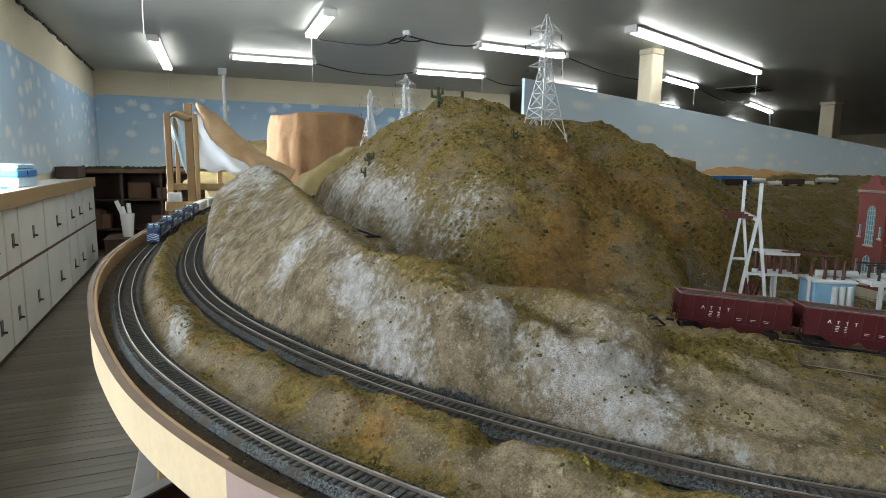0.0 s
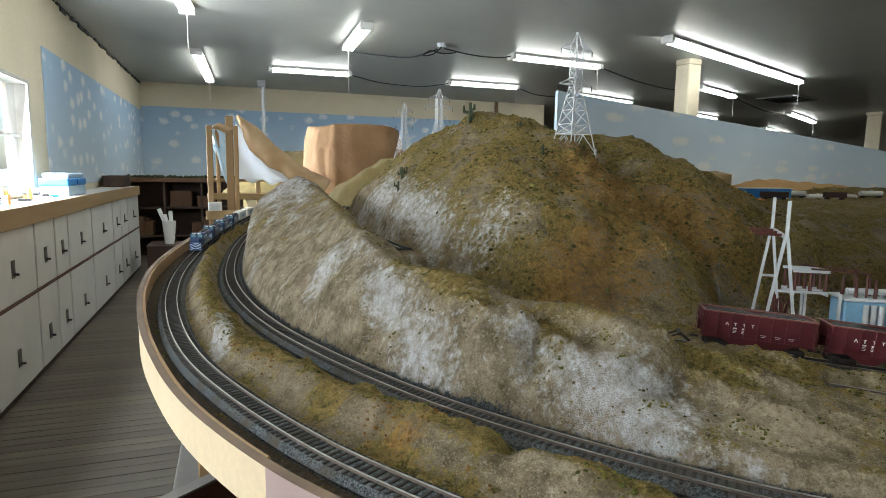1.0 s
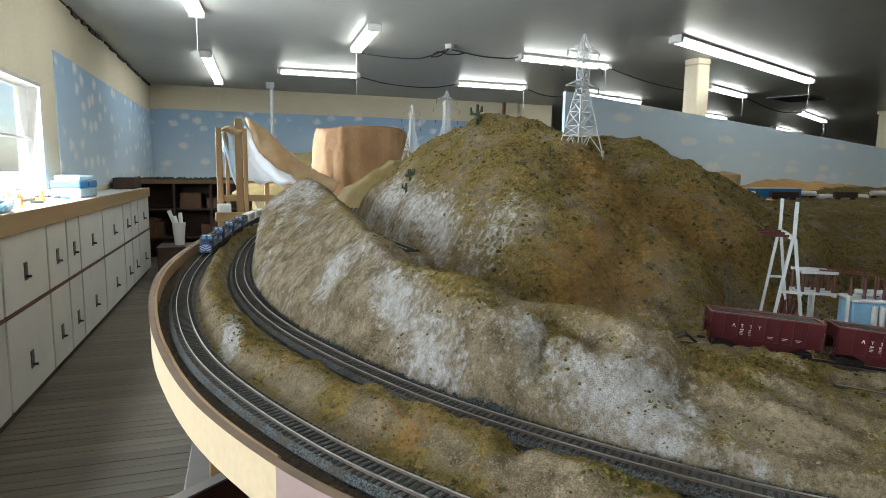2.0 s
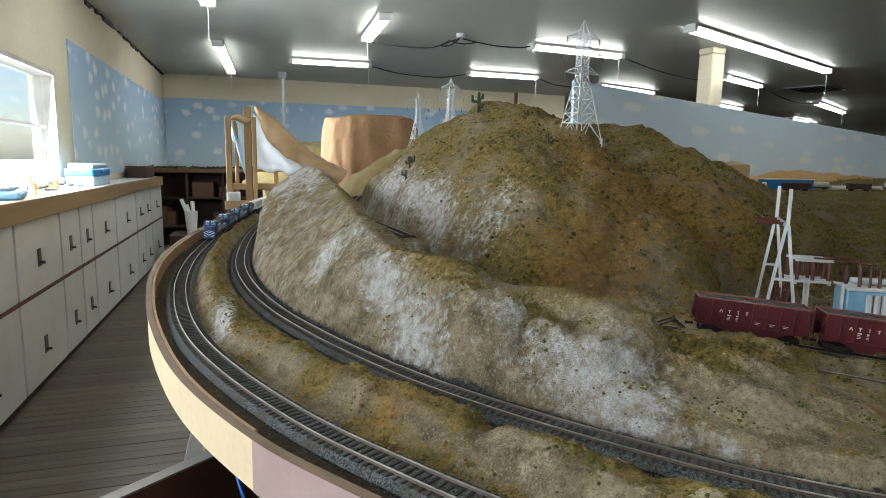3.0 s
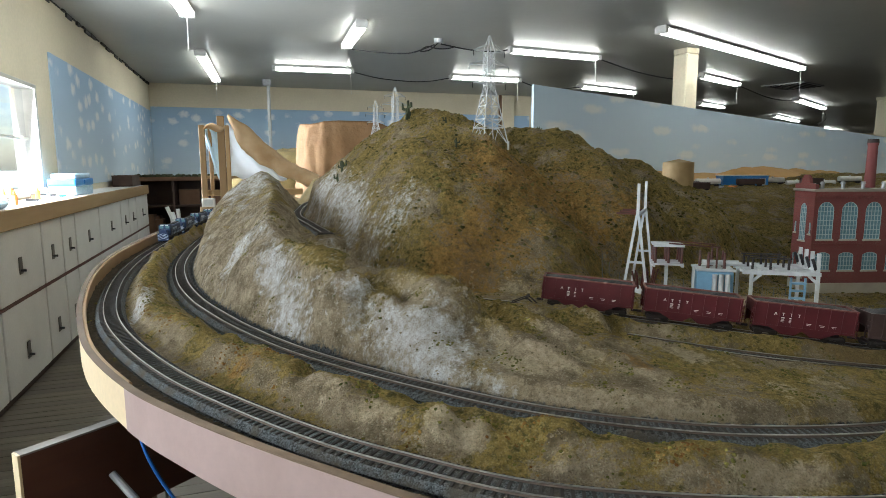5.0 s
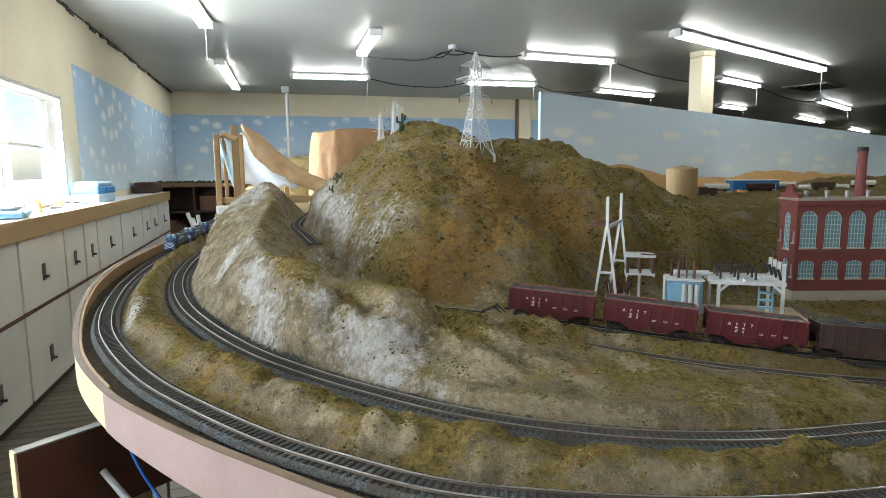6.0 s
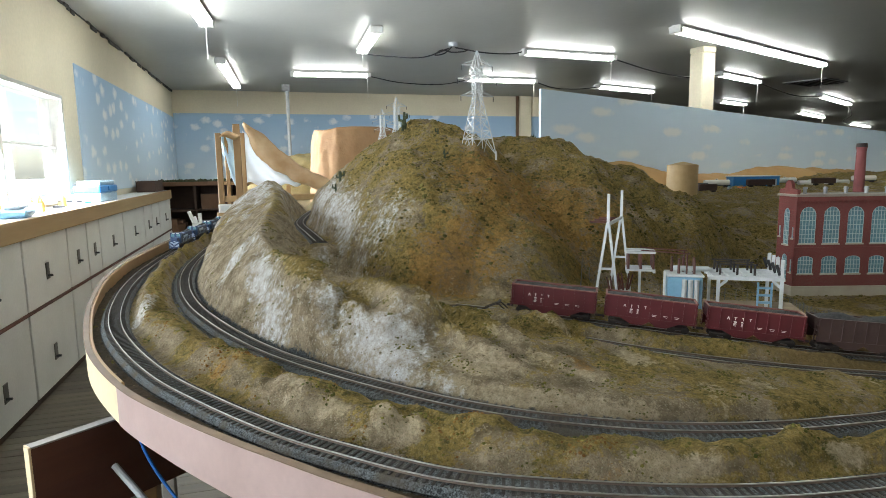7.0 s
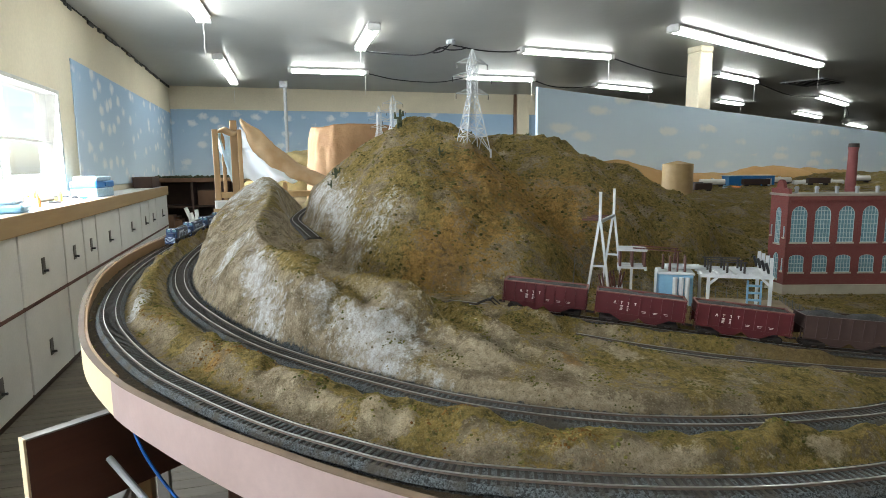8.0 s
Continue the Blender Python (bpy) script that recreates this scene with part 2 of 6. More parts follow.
EDGE = catmull([(-0.10, 3.6), (-0.20, 3.1), (-0.255, 2.6), (-0.317, 2.07), (-0.347, 1.68), (-0.342, 1.40), (-0.318, 1.19), (-0.283, 1.02), (-0.236, 0.86),
                (-0.170, 0.715), (-0.108, 0.62), (-0.05, 0.545), (0.0, 0.487), (0.05, 0.432), (0.12, 0.368), (0.21, 0.314), (0.32, 0.275), (0.46, 0.256), (0.65, 0.272), (0.9, 0.34)])
OUTER = catmull([(0.02, 3.55), (-0.12, 3.1), (-0.205, 2.6), (-0.272, 2.07), (-0.300, 1.68), (-0.298, 1.40), (-0.276, 1.18), (-0.243, 1.01), (-0.196, 0.87),
                 (-0.135, 0.736), (-0.075, 0.638), (-0.009, 0.546), (0.047, 0.485), (0.120, 0.421), (0.202, 0.382), (0.30, 0.351), (0.40, 0.335), (0.52, 0.333), (0.66, 0.355), (0.9, 0.43)])
INNER = catmull([(0.12, 3.4), (-0.03, 2.95), (-0.125, 2.5), (-0.178, 2.1), (-0.200, 1.75), (-0.200, 1.5), (-0.178, 1.29), (-0.142, 1.12), (-0.098, 0.985),
                 (-0.052, 0.872), (-0.005, 0.779), (0.053, 0.691), (0.108, 0.622), (0.161, 0.565), (0.216, 0.521), (0.275, 0.487), (0.342, 0.460), (0.43, 0.441), (0.53, 0.434), (0.65, 0.440), (0.9, 0.50)])
SIDING = catmull([(0.28, 0.917), (0.36, 0.862), (0.475, 0.788), (0.59, 0.718), (0.70, 0.657), (0.83, 0.602), (1.0, 0.56), (1.2, 0.54)])
SPUR = catmull([(0.405, 0.715), (0.46, 0.668), (0.52, 0.630), (0.59, 0.597), (0.70, 0.560), (0.85, 0.528), (1.05, 0.515)])
VALLEY = catmull([(0.095, 1.30), (0.085, 1.5), (0.075, 1.75), (0.10, 2.0), (0.15, 2.3), (0.22, 2.6)])
MIDWAY = catmull([(-0.05, 3.1), (-0.235, 2.1), (-0.253, 1.70), (-0.250, 1.43), (-0.229, 1.235), (-0.193, 1.06), (-0.148, 0.925), (-0.088, 0.81), (-0.037, 0.709),
                  (0.023, 0.622), (0.078, 0.553), (0.138, 0.496), (0.205, 0.452), (0.297, 0.413), (0.41, 0.393), (0.53, 0.384), (0.66, 0.398), (0.9, 0.465)])
RIDGE = catmull([(0.02, 2.45, 1.27), (0.0, 2.25, 1.315), (-0.015, 2.0, 1.318), (0.005, 1.8, 1.295), (0.0, 1.5, 1.272), (-0.02, 1.25, 1.257), (-0.02, 1.08, 1.246), (0.005, 0.98, 1.228), (0.04, 0.888, 1.229),
                 (0.085, 0.825, 1.208), (0.145, 0.775, 1.205), (0.2, 0.765, 1.183), (0.27, 0.80, 1.15)])


def away(x, y, line):
    """How far each place lies from a line, which stretch of it is nearest, and on which side."""
    best, side, near = np.full(x.shape, 9e9), np.zeros(x.shape), np.zeros(x.shape)
    for i in range(len(line) - 1):
        a, b = line[i, :2], line[i + 1, :2]
        d = b - a
        u = np.clip(((x - a[0]) * d[0] + (y - a[1]) * d[1]) / (d @ d), 0, 1)
        q = np.hypot(x - a[0] - u * d[0], y - a[1] - u * d[1])
        nearer = q < best
        best = np.where(nearer, q, best)
        side = np.where(nearer, np.sign(d[0] * (y - a[1]) - d[1] * (x - a[0])), side)
        near = np.where(nearer, i + u, near)
    return best, side, near


def smooth(v, lo, hi):
    v = np.clip((v - lo) / (hi - lo), 0, 1)
    return v * v * (3 - 2 * v)


def base_level(x):
    x = np.asarray(x, float)
    return 1.118 - 0.05 * 0.06 * (np.log1p(np.exp(np.clip((x - 0.12) / 0.06, -30, 60))) - np.log1p(np.exp(np.clip((x - 1.1) / 0.06, -30, 60))))


def yard_level(x):
    return base_level(x) + 0.019 - 0.020 * smooth(np.asarray(x, float), 0.3, 0.9)


def yard_plain(x):
    return 1.090 - 0.050 * smooth(np.asarray(x, float), 0.78, 1.2)


def rough(x, y, size, seed):
    """Uneven ground: a sum of turned waves, between -1 and 1."""
    r, out = np.random.RandomState(seed), 0
    for i in range(9):
        a, w = r.uniform(0, 6.28), r.uniform(0.7, 1.6) / size
        out = out + np.sin((x * np.cos(a) + y * np.sin(a)) * 6.28 * w + r.uniform(0, 6.28) + 1.3 * np.sin((y * np.cos(a) - x * np.sin(a)) * 4 * w + r.uniform(0, 6.28)))
    return out / 4.0


def dome(x, y, cx, cy, left, right, front, back, top, foot, p=1.6, q=0.9):
    rx, ry = np.where(x < cx, left, right), np.where(y < cy, front, back)
    r = np.hypot((x - cx) / rx, (y - cy) / ry)
    return foot + (top - foot) * np.clip(1 - r ** p, 0, 1) ** q


def ground(x, y):
    """The height of the modelled land."""
    flat = base_level(x)
    d_out, _, _ = away(x, y, OUTER)
    d_in, s_in, _ = away(x, y, INNER)
    d_mid, s_mid, _ = away(x, y, MIDWAY)
    d_sid, _, _ = away(x, y, SIDING)
    d_spur, _, _ = away(x, y, SPUR)
    d_val, _, _ = away(x, y, VALLEY)
    d_ridge, s_ridge, n_ridge = away(x, y, RIDGE)
    beyond = s_in > 0
    z = flat - 0.002 + 0.002 * rough(x, y, 0.06, 3)
    # the bank between the two main lines
    right = np.clip((x - 0.10) / 0.2, 0, 1)
    bank = (0.023 + 0.008 * rough(x, y, 0.11, 5) + 0.003 * rough(x, y, 0.04, 7)) * (1 - 0.2 * right * right * (3 - 2 * right))
    width = np.where(s_mid > 0, 0.030, 0.026)
    z = z + bank * np.exp(-(d_mid / width) ** 3 * (1 + 0.4 * rough(x, y, 0.05, 6)))
    # the upper ground beyond the inner line
    shelf = np.where(beyond, smooth(d_in, 0.022, 0.115 + 0.03 * rough(x, y, 0.12, 8)), 0) * smooth(x, 0.05, 0.3)
    z = np.maximum(z, z + shelf * (yard_level(x) + 0.003 - flat))
    # the front ridge
    lo, hi = RIDGE[:, 2][np.clip(np.floor(n_ridge).astype(int), 0, len(RIDGE) - 1)], RIDGE[:, 2][np.clip(np.ceil(n_ridge).astype(int), 0, len(RIDGE) - 1)]
    crest = lo + (hi - lo) * (n_ridge - np.floor(n_ridge))
    gully = 1 + 0.15 * rough(x, y, 0.16, 11) + 0.08 * rough(x, y, 0.07, 12)
    fall = np.where(s_ridge > 0, np.exp(-(d_ridge / ((0.085 + 0.035 * smooth(y, 1.6, 2.0)) * gully)) ** 2), np.clip(1 - d_ridge / np.maximum(d_ridge + d_in - 0.016, 0.02), 0, 1) ** ((0.80 - 0.42 * smooth(y, 1.45, 1.85)) * gully))
    z = np.where(beyond, np.maximum(z, flat + (crest - flat) * fall), z)
    # knolls on the ridge's shoulder and humps on the bank
    for cx, cy, r, h in ((0.165, 0.745, 0.075, 0.205), (0.06, 0.80, 0.06, 0.20), (0.345, 0.715, 0.06, 0.137), (0.425, 0.66, 0.04, 0.127), (0.28, 0.70, 0.05, 0.142), (0.56, 0.575, 0.05, 0.103), (0.66, 0.545, 0.05, 0.094)):
        d = np.hypot(x - cx, y - cy) / r
        k = np.clip(1 - d ** 2.2, 0, 1) ** 0.8
        z = np.where(beyond, np.maximum(z, flat + (1.0 + h - flat) * k), z)
    folds = rough(x + 0.5 * y, 0.25 * y, 0.075, 15)
    z = z + np.where(beyond, (0.010 * folds + 0.0025 * rough(x, y, 0.03, 34)) * smooth(d_in, 0.02, 0.06) * smooth(z - flat, 0.01, 0.05) * (1 - 0.6 * smooth(y, 1.0, 1.3)), 0)
    # hills behind
    foot = yard_level(x)
    big = dome(x, y, 0.46, 1.72, 0.44, 0.36, 0.76, 0.9, 1.492, foot)
    second = dome(x, y, 1.02, 1.85, 0.30, 0.36, 0.75, 0.8, 1.385, foot, 1.7)
    bulge = dome(x, y, 0.33, 1.45, 0.22, 0.34, 0.45, 0.5, 1.40, foot, 2.0)
    shoulder = dome(x, y, 0.74, 1.72, 0.36, 0.34, 0.68, 0.7, 1.450, foot, 2.0)
    plateau = foot + 0.135 * smooth(y + 0.12 * rough(x, y, 0.5, 21) - 0.25 * np.clip(x - 1.3, -1, 1), 1.25, 1.85) * smooth(x, 0.5, 0.9)
    hills = np.maximum(np.maximum(np.maximum(big, bulge), np.maximum(second, shoulder)), plateau)
    rub = 0.012 * rough(x, y, 0.22, 31) + 0.005 * rough(x, y, 0.08, 32) + 0.003 * rough(x, y, 0.036, 33)
    hills = hills + rub * smooth(hills - foot, 0.02, 0.09)
    z = np.where(beyond, np.maximum(z, hills), z)
    # the yard before the hills, falling towards the powerhouse
    open_yard = smooth(d_sid, 0.04, 0.10) * smooth(x, 0.50, 0.60) * (1 - smooth(x, 1.7, 1.9)) * (1 - smooth(y - 1.0 - 0.35 * (x - 0.6), 0.02, 0.12)) * smooth(y - 0.80 + 0.45 * (x - 0.6), 0.0, 0.08)
    z = np.where(beyond, z + (yard_plain(x) + 0.0015 * rough(x, y, 0.05, 71) - z) * open_yard, z)
    # the hidden line in the dip behind the ridge
    bed = 1.20
    z = np.where(d_val < 0.05, bed + (z - bed) * smooth(d_val, 0.014, 0.05), z)
    # beds of the tracks
    for d, lift in ((d_out, -0.003), (d_in, -0.003)):
        z = np.where(d < 0.04, flat + lift + (z - flat - lift) * smooth(d, 0.019, 0.042), z)
    yard = yard_level(x)
    z = np.where(d_sid < 0.06, yard + (z - yard) * smooth(d_sid, 0.03, 0.06), z)
    z = np.where(d_spur < 0.04, yard - 0.006 + (z - yard + 0.006) * smooth(d_spur, 0.014, 0.04), z)
    return z




# ---- the room ----
def wall_with(name, along, at, thick, a0, a1, z0, z1, holes, label):
    """A wall along an axis, with openings (a0, a1, z0, z1) through it."""
    bm = bmesh.new()
    cuts = sorted({a0, a1, *(v for h in holes for v in h[:2])})
    for lo, hi in zip(cuts, cuts[1:]):
        gaps = sorted((h[2], h[3]) for h in holes if h[0] <= lo and h[1] >= hi)
        z = z0
        for g0, g1 in (*gaps, (z1, z1)):
            if g0 > z:
                if along == "y":
                    box(at, at + thick, lo, hi, z, g0, 0, bm)
                else:
                    box(lo, hi, at, at + thick, z, g0, 0, bm)
            z = g1
    bmesh.ops.remove_doubles(bm, verts=bm.verts, dist=1e-4)
    return tagged(part(name, bm, M["wall"]), label, "wall", "", "structure")


WINDOW, ADDED_WINDOW = (4.02, 6.34, 1.13, 2.06), (-0.7, 1.7, 1.13, 2.06)
wall_with("wall_west", "y", WALL_X - 0.2, 0.2, -4, FAR_Y, FLOOR, CEILING, [WINDOW, ADDED_WINDOW], "cream painted concrete wall with rough board marks")
wall_with("wall_north", "x", FAR_Y, 0.2, WALL_X - 0.2, 6.6, FLOOR, CEILING, [], "cream painted concrete end wall above the painted sky")
wall_with("wall_north_far", "x", 26.0, 0.2, 6.6, 30, FLOOR, CEILING, [], "plain cream end wall far behind")
wall_with("wall_return", "y", 6.6, 0.2, FAR_Y, 26, FLOOR, CEILING, [], "plain cream return wall")
wall_with("wall_south", "x", -4.2, 0.2, WALL_X - 0.2, 30, FLOOR, CEILING, [], "plain cream wall behind the layout")
wall_with("wall_east", "y", 30, 0.2, -4.2, 26, FLOOR, CEILING, [], "plain cream wall at the far side")
tagged(part("ceiling", box(-2.0, 30.2, -4.2, 26.2, CEILING, CEILING + 0.1), M["ceiling"]), "grey painted ceiling with fine cracks", "ceiling", "", "structure")
floor = tagged(part("floor", box(-2.0, 30.2, -4.2, 26.2, FLOOR - 0.1, FLOOR - 0.012), M["joint"]), "dark sub-floor under worn wooden boards", "floor", "", "structure")
box_rest = box(2.2, 30, -4.1, 26, FLOOR - 0.012, FLOOR)
tagged(part("floor_far", box_rest, M["floor"]), "worn grey-brown floor boards under the layout", "floor", "", "structure")
ledge = bmesh.new()
for z in (2.62, 2.74, 2.86):
    box(WALL_X + 0.05, 6.6, FAR_Y - 0.006, FAR_Y, z, z + 0.008, 0, ledge)
tagged(part("trim_board_marks", ledge, M["wall"]), "faint board marks across the cream wall", "trim", "", "structure")
edge = bmesh.new()
rnd = random.Random(4)
y = 2.0
while y < FAR_Y:  # ragged plaster where ceiling and wall meet
    w = rnd.uniform(0.06, 0.25)
    box(WALL_X, WALL_X + rnd.uniform(0.012, 0.03), y, y + w, CEILING - rnd.uniform(0.015, 0.05), CEILING, 0.004, edge)
    y += w + rnd.uniform(0, 0.1)
tagged(part("trim_ceiling_edge", edge, M["joint"]), "ragged dark plaster joint under the ceiling", "trim", "", "structure")
# painted skies
tagged(part("backdrop_west", box(WALL_X, WALL_X + 0.012, 6.75, FAR_Y - 0.012, 1.15, 2.42, 0.004), M["sky"]), "sky-blue painted panel with white clouds on the wall", "backdrop", "", "structure")
tagged(part("backdrop_north", box(WALL_X + 0.012, 6.3, FAR_Y - 0.012, FAR_Y - 0.002, 1.15, 2.50, 0.004), M["sky"]), "sky-blue painted strip with white clouds on the end wall", "backdrop", "", "structure")
back = bmesh.new()
p0, p1 = Vector((1.605, 3.39, 0)), Vector((8.6, 5.49, 0))
n0 = Vector((p1.y - p0.y, p0.x - p1.x, 0)).normalized() * -0.02
vs = [back.verts.new(v) for v in (p0 + Vector((0, 0, 1.0)), p1 + Vector((0, 0, 1.0)), p1 + Vector((0, 0, 1.575)), p0 + Vector((0, 0, 1.822)))]
f = back.faces.new(vs)
ext = bmesh.ops.extrude_face_region(back, geom=[f])
bmesh.ops.translate(back, verts=[v for v in ext["geom"] if isinstance(v, bmesh.types.BMVert)], vec=n0)
bmesh.ops.recalc_face_normals(back, faces=back.faces[:])
tagged(part("backdrop_partition", back, M["sky2"]), "long free-standing partition painted as a pale cloudy sky", "backdrop", "", "structure")
# windows with panes, bars and sills
M["frame"] = worn("window_paint", (0.55, 0.54, 0.50), (0.42, 0.41, 0.37), 0.55, 0, 9, 80)
glass = Nodes("window_glass")
glass.bsdf.inputs["Transmission Weight"].default_value = 1.0
M["glass"] = glass.done((0.95, 0.97, 1.0), 0.02)
M["daylight"] = glowing("bright_sky_backdrop", (0.93, 0.97, 1.0), 2.2)


def window(name, hole, mullions, power):
    win = thing(name, pose(WALL_X, 0, 0), "white steel window with overexposed daylight behind", "window", "", "structure")
    y0, y1, z0, z1 = hole
    for a in ((-0.16, 0.0, y0, y0 + 0.05, z0, z1), (-0.16, 0.0, y1 - 0.05, y1, z0, z1), (-0.16, 0.0, y0, y1, z1 - 0.04, z1), (-0.16, 0.03, y0 - 0.05, y1 + 0.05, z0 - 0.03, z0 + 0.02)):
        part("window_frame" if a[1] == 0.0 else "window_sill", box(*a, 0.004), M["frame"], win)
    for y in mullions:
        part("mullion", box(-0.12, -0.07, y - 0.025, y + 0.025, z0, z1, 0.004), M["frame"], win)
    part("transom", box(-0.115, -0.075, y0, y1, 1.575, 1.60, 0.004), M["frame"], win)
    pane = part("pane", box(-0.10, -0.096, y0, y1, z0, z1), M["glass"], win)
    pane.visible_shadow = False
    lamp = new(name + "_daylight", bpy.data.lights.new(name + "_daylight", "AREA"))
    lamp.data.shape, lamp.data.size, lamp.data.size_y, lamp.data.energy, lamp.data.color = "RECTANGLE", 2.2, 0.85, power, (0.84, 0.93, 1.0)
    mid = (y0 + y1) / 2
    lamp.matrix_world = look((WALL_X - 0.06, mid, 1.6), (1.0, mid, 1.25))


window("window_1", WINDOW, (4.3, 5.12), WINDOW_POWER)
# unseen window added nearer the eye for daylight on the left-facing slopes
window("window_2", ADDED_WINDOW, (-0.1, 0.5, 1.1), WINDOW_POWER * 0.22)
tagged(part("backdrop_outside", box(WALL_X - 1.6, WALL_X - 1.58, -5.0, 9.5, -0.1, 4.5), M["daylight"]), "blank bright daylight outside the windows", "backdrop", "", "structure")

# ---- strip lights under the ceiling ----


def strip_light(a, b, tubes=2):
    a, b = Vector((*a, CEILING)), Vector((*b, CEILING))
    d = b - a
    turn = Matrix.Translation((a + b) / 2) @ Matrix.Rotation(math.atan2(d.y, d.x), 4, "Z")
    L = d.length / 2
    t = thing("strip_light", turn, "lit white fluorescent strip light under the ceiling", "ceiling light", "strip lights")
    bm = bmesh.new()
    outline = ((-0.055, 0), (0.055, 0), (0.075, -0.035), (0.03, -0.05), (-0.03, -0.05), (-0.075, -0.035))
    ends = [[bm.verts.new((x, y, z)) for y, z in outline] for x in (-L, L)]
    bm.faces.new(ends[0]), bm.faces.new(ends[1][::-1])
    for i in range(6):
        j = (i + 1) % 6
        bm.faces.new((ends[0][j], ends[0][i], ends[1][i], ends[1][j]))
    part("housing", bm, M["white"], t)
    for s in (-1, 1):
        part("tube", rod((-L + 0.03, s * 0.045, -0.07), (L - 0.03, s * 0.045, -0.07), 0.019, None, 10), M["tube"], t, "glowing tube")
        part("end_cap", box(s * L - 0.03, s * L + 0.03, -0.075, 0.075, -0.095, -0.02, 0.006), M["white"], t)
    part("pull_cord", rod((L - 0.02, 0, -0.08), (L - 0.02, 0, -0.42), 0.004, None, 5), M["white"], t)
    return t


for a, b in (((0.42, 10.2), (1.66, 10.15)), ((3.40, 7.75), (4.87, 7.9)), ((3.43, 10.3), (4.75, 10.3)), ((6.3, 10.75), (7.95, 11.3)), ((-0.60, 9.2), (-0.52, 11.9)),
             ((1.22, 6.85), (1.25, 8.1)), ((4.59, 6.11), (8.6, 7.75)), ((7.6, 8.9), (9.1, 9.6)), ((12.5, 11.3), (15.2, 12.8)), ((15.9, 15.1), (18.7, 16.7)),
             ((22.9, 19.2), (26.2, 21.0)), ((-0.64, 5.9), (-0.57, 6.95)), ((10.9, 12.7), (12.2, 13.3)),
             # unseen strip lights added over and behind the eye to brighten the layout
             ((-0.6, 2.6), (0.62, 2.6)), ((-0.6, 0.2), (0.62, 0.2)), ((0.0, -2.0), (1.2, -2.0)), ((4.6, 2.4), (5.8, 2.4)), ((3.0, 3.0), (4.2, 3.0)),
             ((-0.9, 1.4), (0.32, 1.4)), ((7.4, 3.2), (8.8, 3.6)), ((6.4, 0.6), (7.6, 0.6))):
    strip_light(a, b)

# ---- modelled land ----
LAND_X = np.r_[np.arange(-0.40, 1.30, 0.0055), np.arange(1.30, 5.6, 0.03)]
LAND_Y = np.r_[np.arange(0.24, 1.90, 0.0055), np.arange(1.90, 4.9, 0.02)]
gx, gy = np.meshgrid(LAND_X, LAND_Y)
gz = ground(gx, gy)
d_edge, s_edge, _ = away(gx, gy, EDGE)
inside = ((s_edge > 0) | (d_edge < 0.004)) & ~((gx > 1.2) & (gy > 3.39 + 0.3 * (gx - 1.6) + 0.02)) & ~((gx < 0.9) & (gy > 3.3))
d_out, d_in, d_sid, d_spur = (away(gx, gy, l)[0] for l in (OUTER, INNER, SIDING, SPUR))
d_ridge, s_ridge, n_ridge = away(gx, gy, RIDGE)
d_mid, s_mid, _ = away(gx, gy, MIDWAY)
s_in = away(gx, gy, INNER)[1]
back_hills = smooth(gy, 0.95, 1.1) * smooth(gx, 0.1, 0.2)
slope = np.hypot(*np.gradient(gz, LAND_Y, LAND_X))


def spot(x, y, cx, cy, rx, ry):
    return np.exp(-((x - cx) / rx) ** 2 - ((y - cy) / ry) ** 2)


front = (1 - back_hills) * (s_in > 0)


def spots(rows):
    """Soft patches: (x, y, half width, half depth, weight)."""
    return sum(w * spot(gx, gy, cx, cy, rx, ry) for cx, cy, rx, ry, w in rows)


outward = s_mid * d_mid
bank = (s_in < 0) * (s_mid != 0)
chalky = [(0.150, 0.665, 0.040, 0.035, 0.8), (0.110, 0.700, 0.035, 0.03, 0.5), (-0.022, 0.958, 0.022, 0.06, 0.55), (0.000, 0.850, 0.022, 0.05, 0.45), (0.060, 0.785, 0.018, 0.04, 0.5),
          (-0.055, 1.12, 0.03, 0.07, 0.35), (-0.050, 1.95, 0.07, 0.30, 0.65), (0.155, 1.62, 0.06, 0.20, 0.5), (0.165, 1.36, 0.05, 0.12, 0.5), (0.225, 1.19, 0.07, 0.07, 0.5), (-0.212, 1.06, 0.016, 0.09, 0.9)]
creamy = [(0.225, 0.605, 0.05, 0.03, 0.55), (0.31, 0.555, 0.035, 0.03, 0.35), (0.42, 0.615, 0.025, 0.03, 0.55), (0.01, 0.598, 0.05, 0.03, 0.3), (0.66, 0.53, 0.06, 0.02, 0.3), (0.46, 0.52, 0.06, 0.02, 0.3)]
turfs = [(0.046, 0.915, 0.03, 0.045, 0.7), (0.21, 0.70, 0.07, 0.03, 0.6), (0.30, 0.75, 0.10, 0.04, 0.5), (0.14, 0.478, 0.05, 0.014, 0.5), (0.03, 1.55, 0.05, 0.3, 0.35)]
rusty = [(0.30, 1.04, 0.14, 0.09, 0.65), (0.70, 1.22, 0.24, 0.22, 0.5), (0.46, 1.25, 0.18, 0.18, 0.5), (-0.063, 0.72, 0.025, 0.03, 0.7), (0.335, 0.60, 0.018, 0.04, 0.75), (0.25, 0.395, 0.02, 0.02, 0.5)]
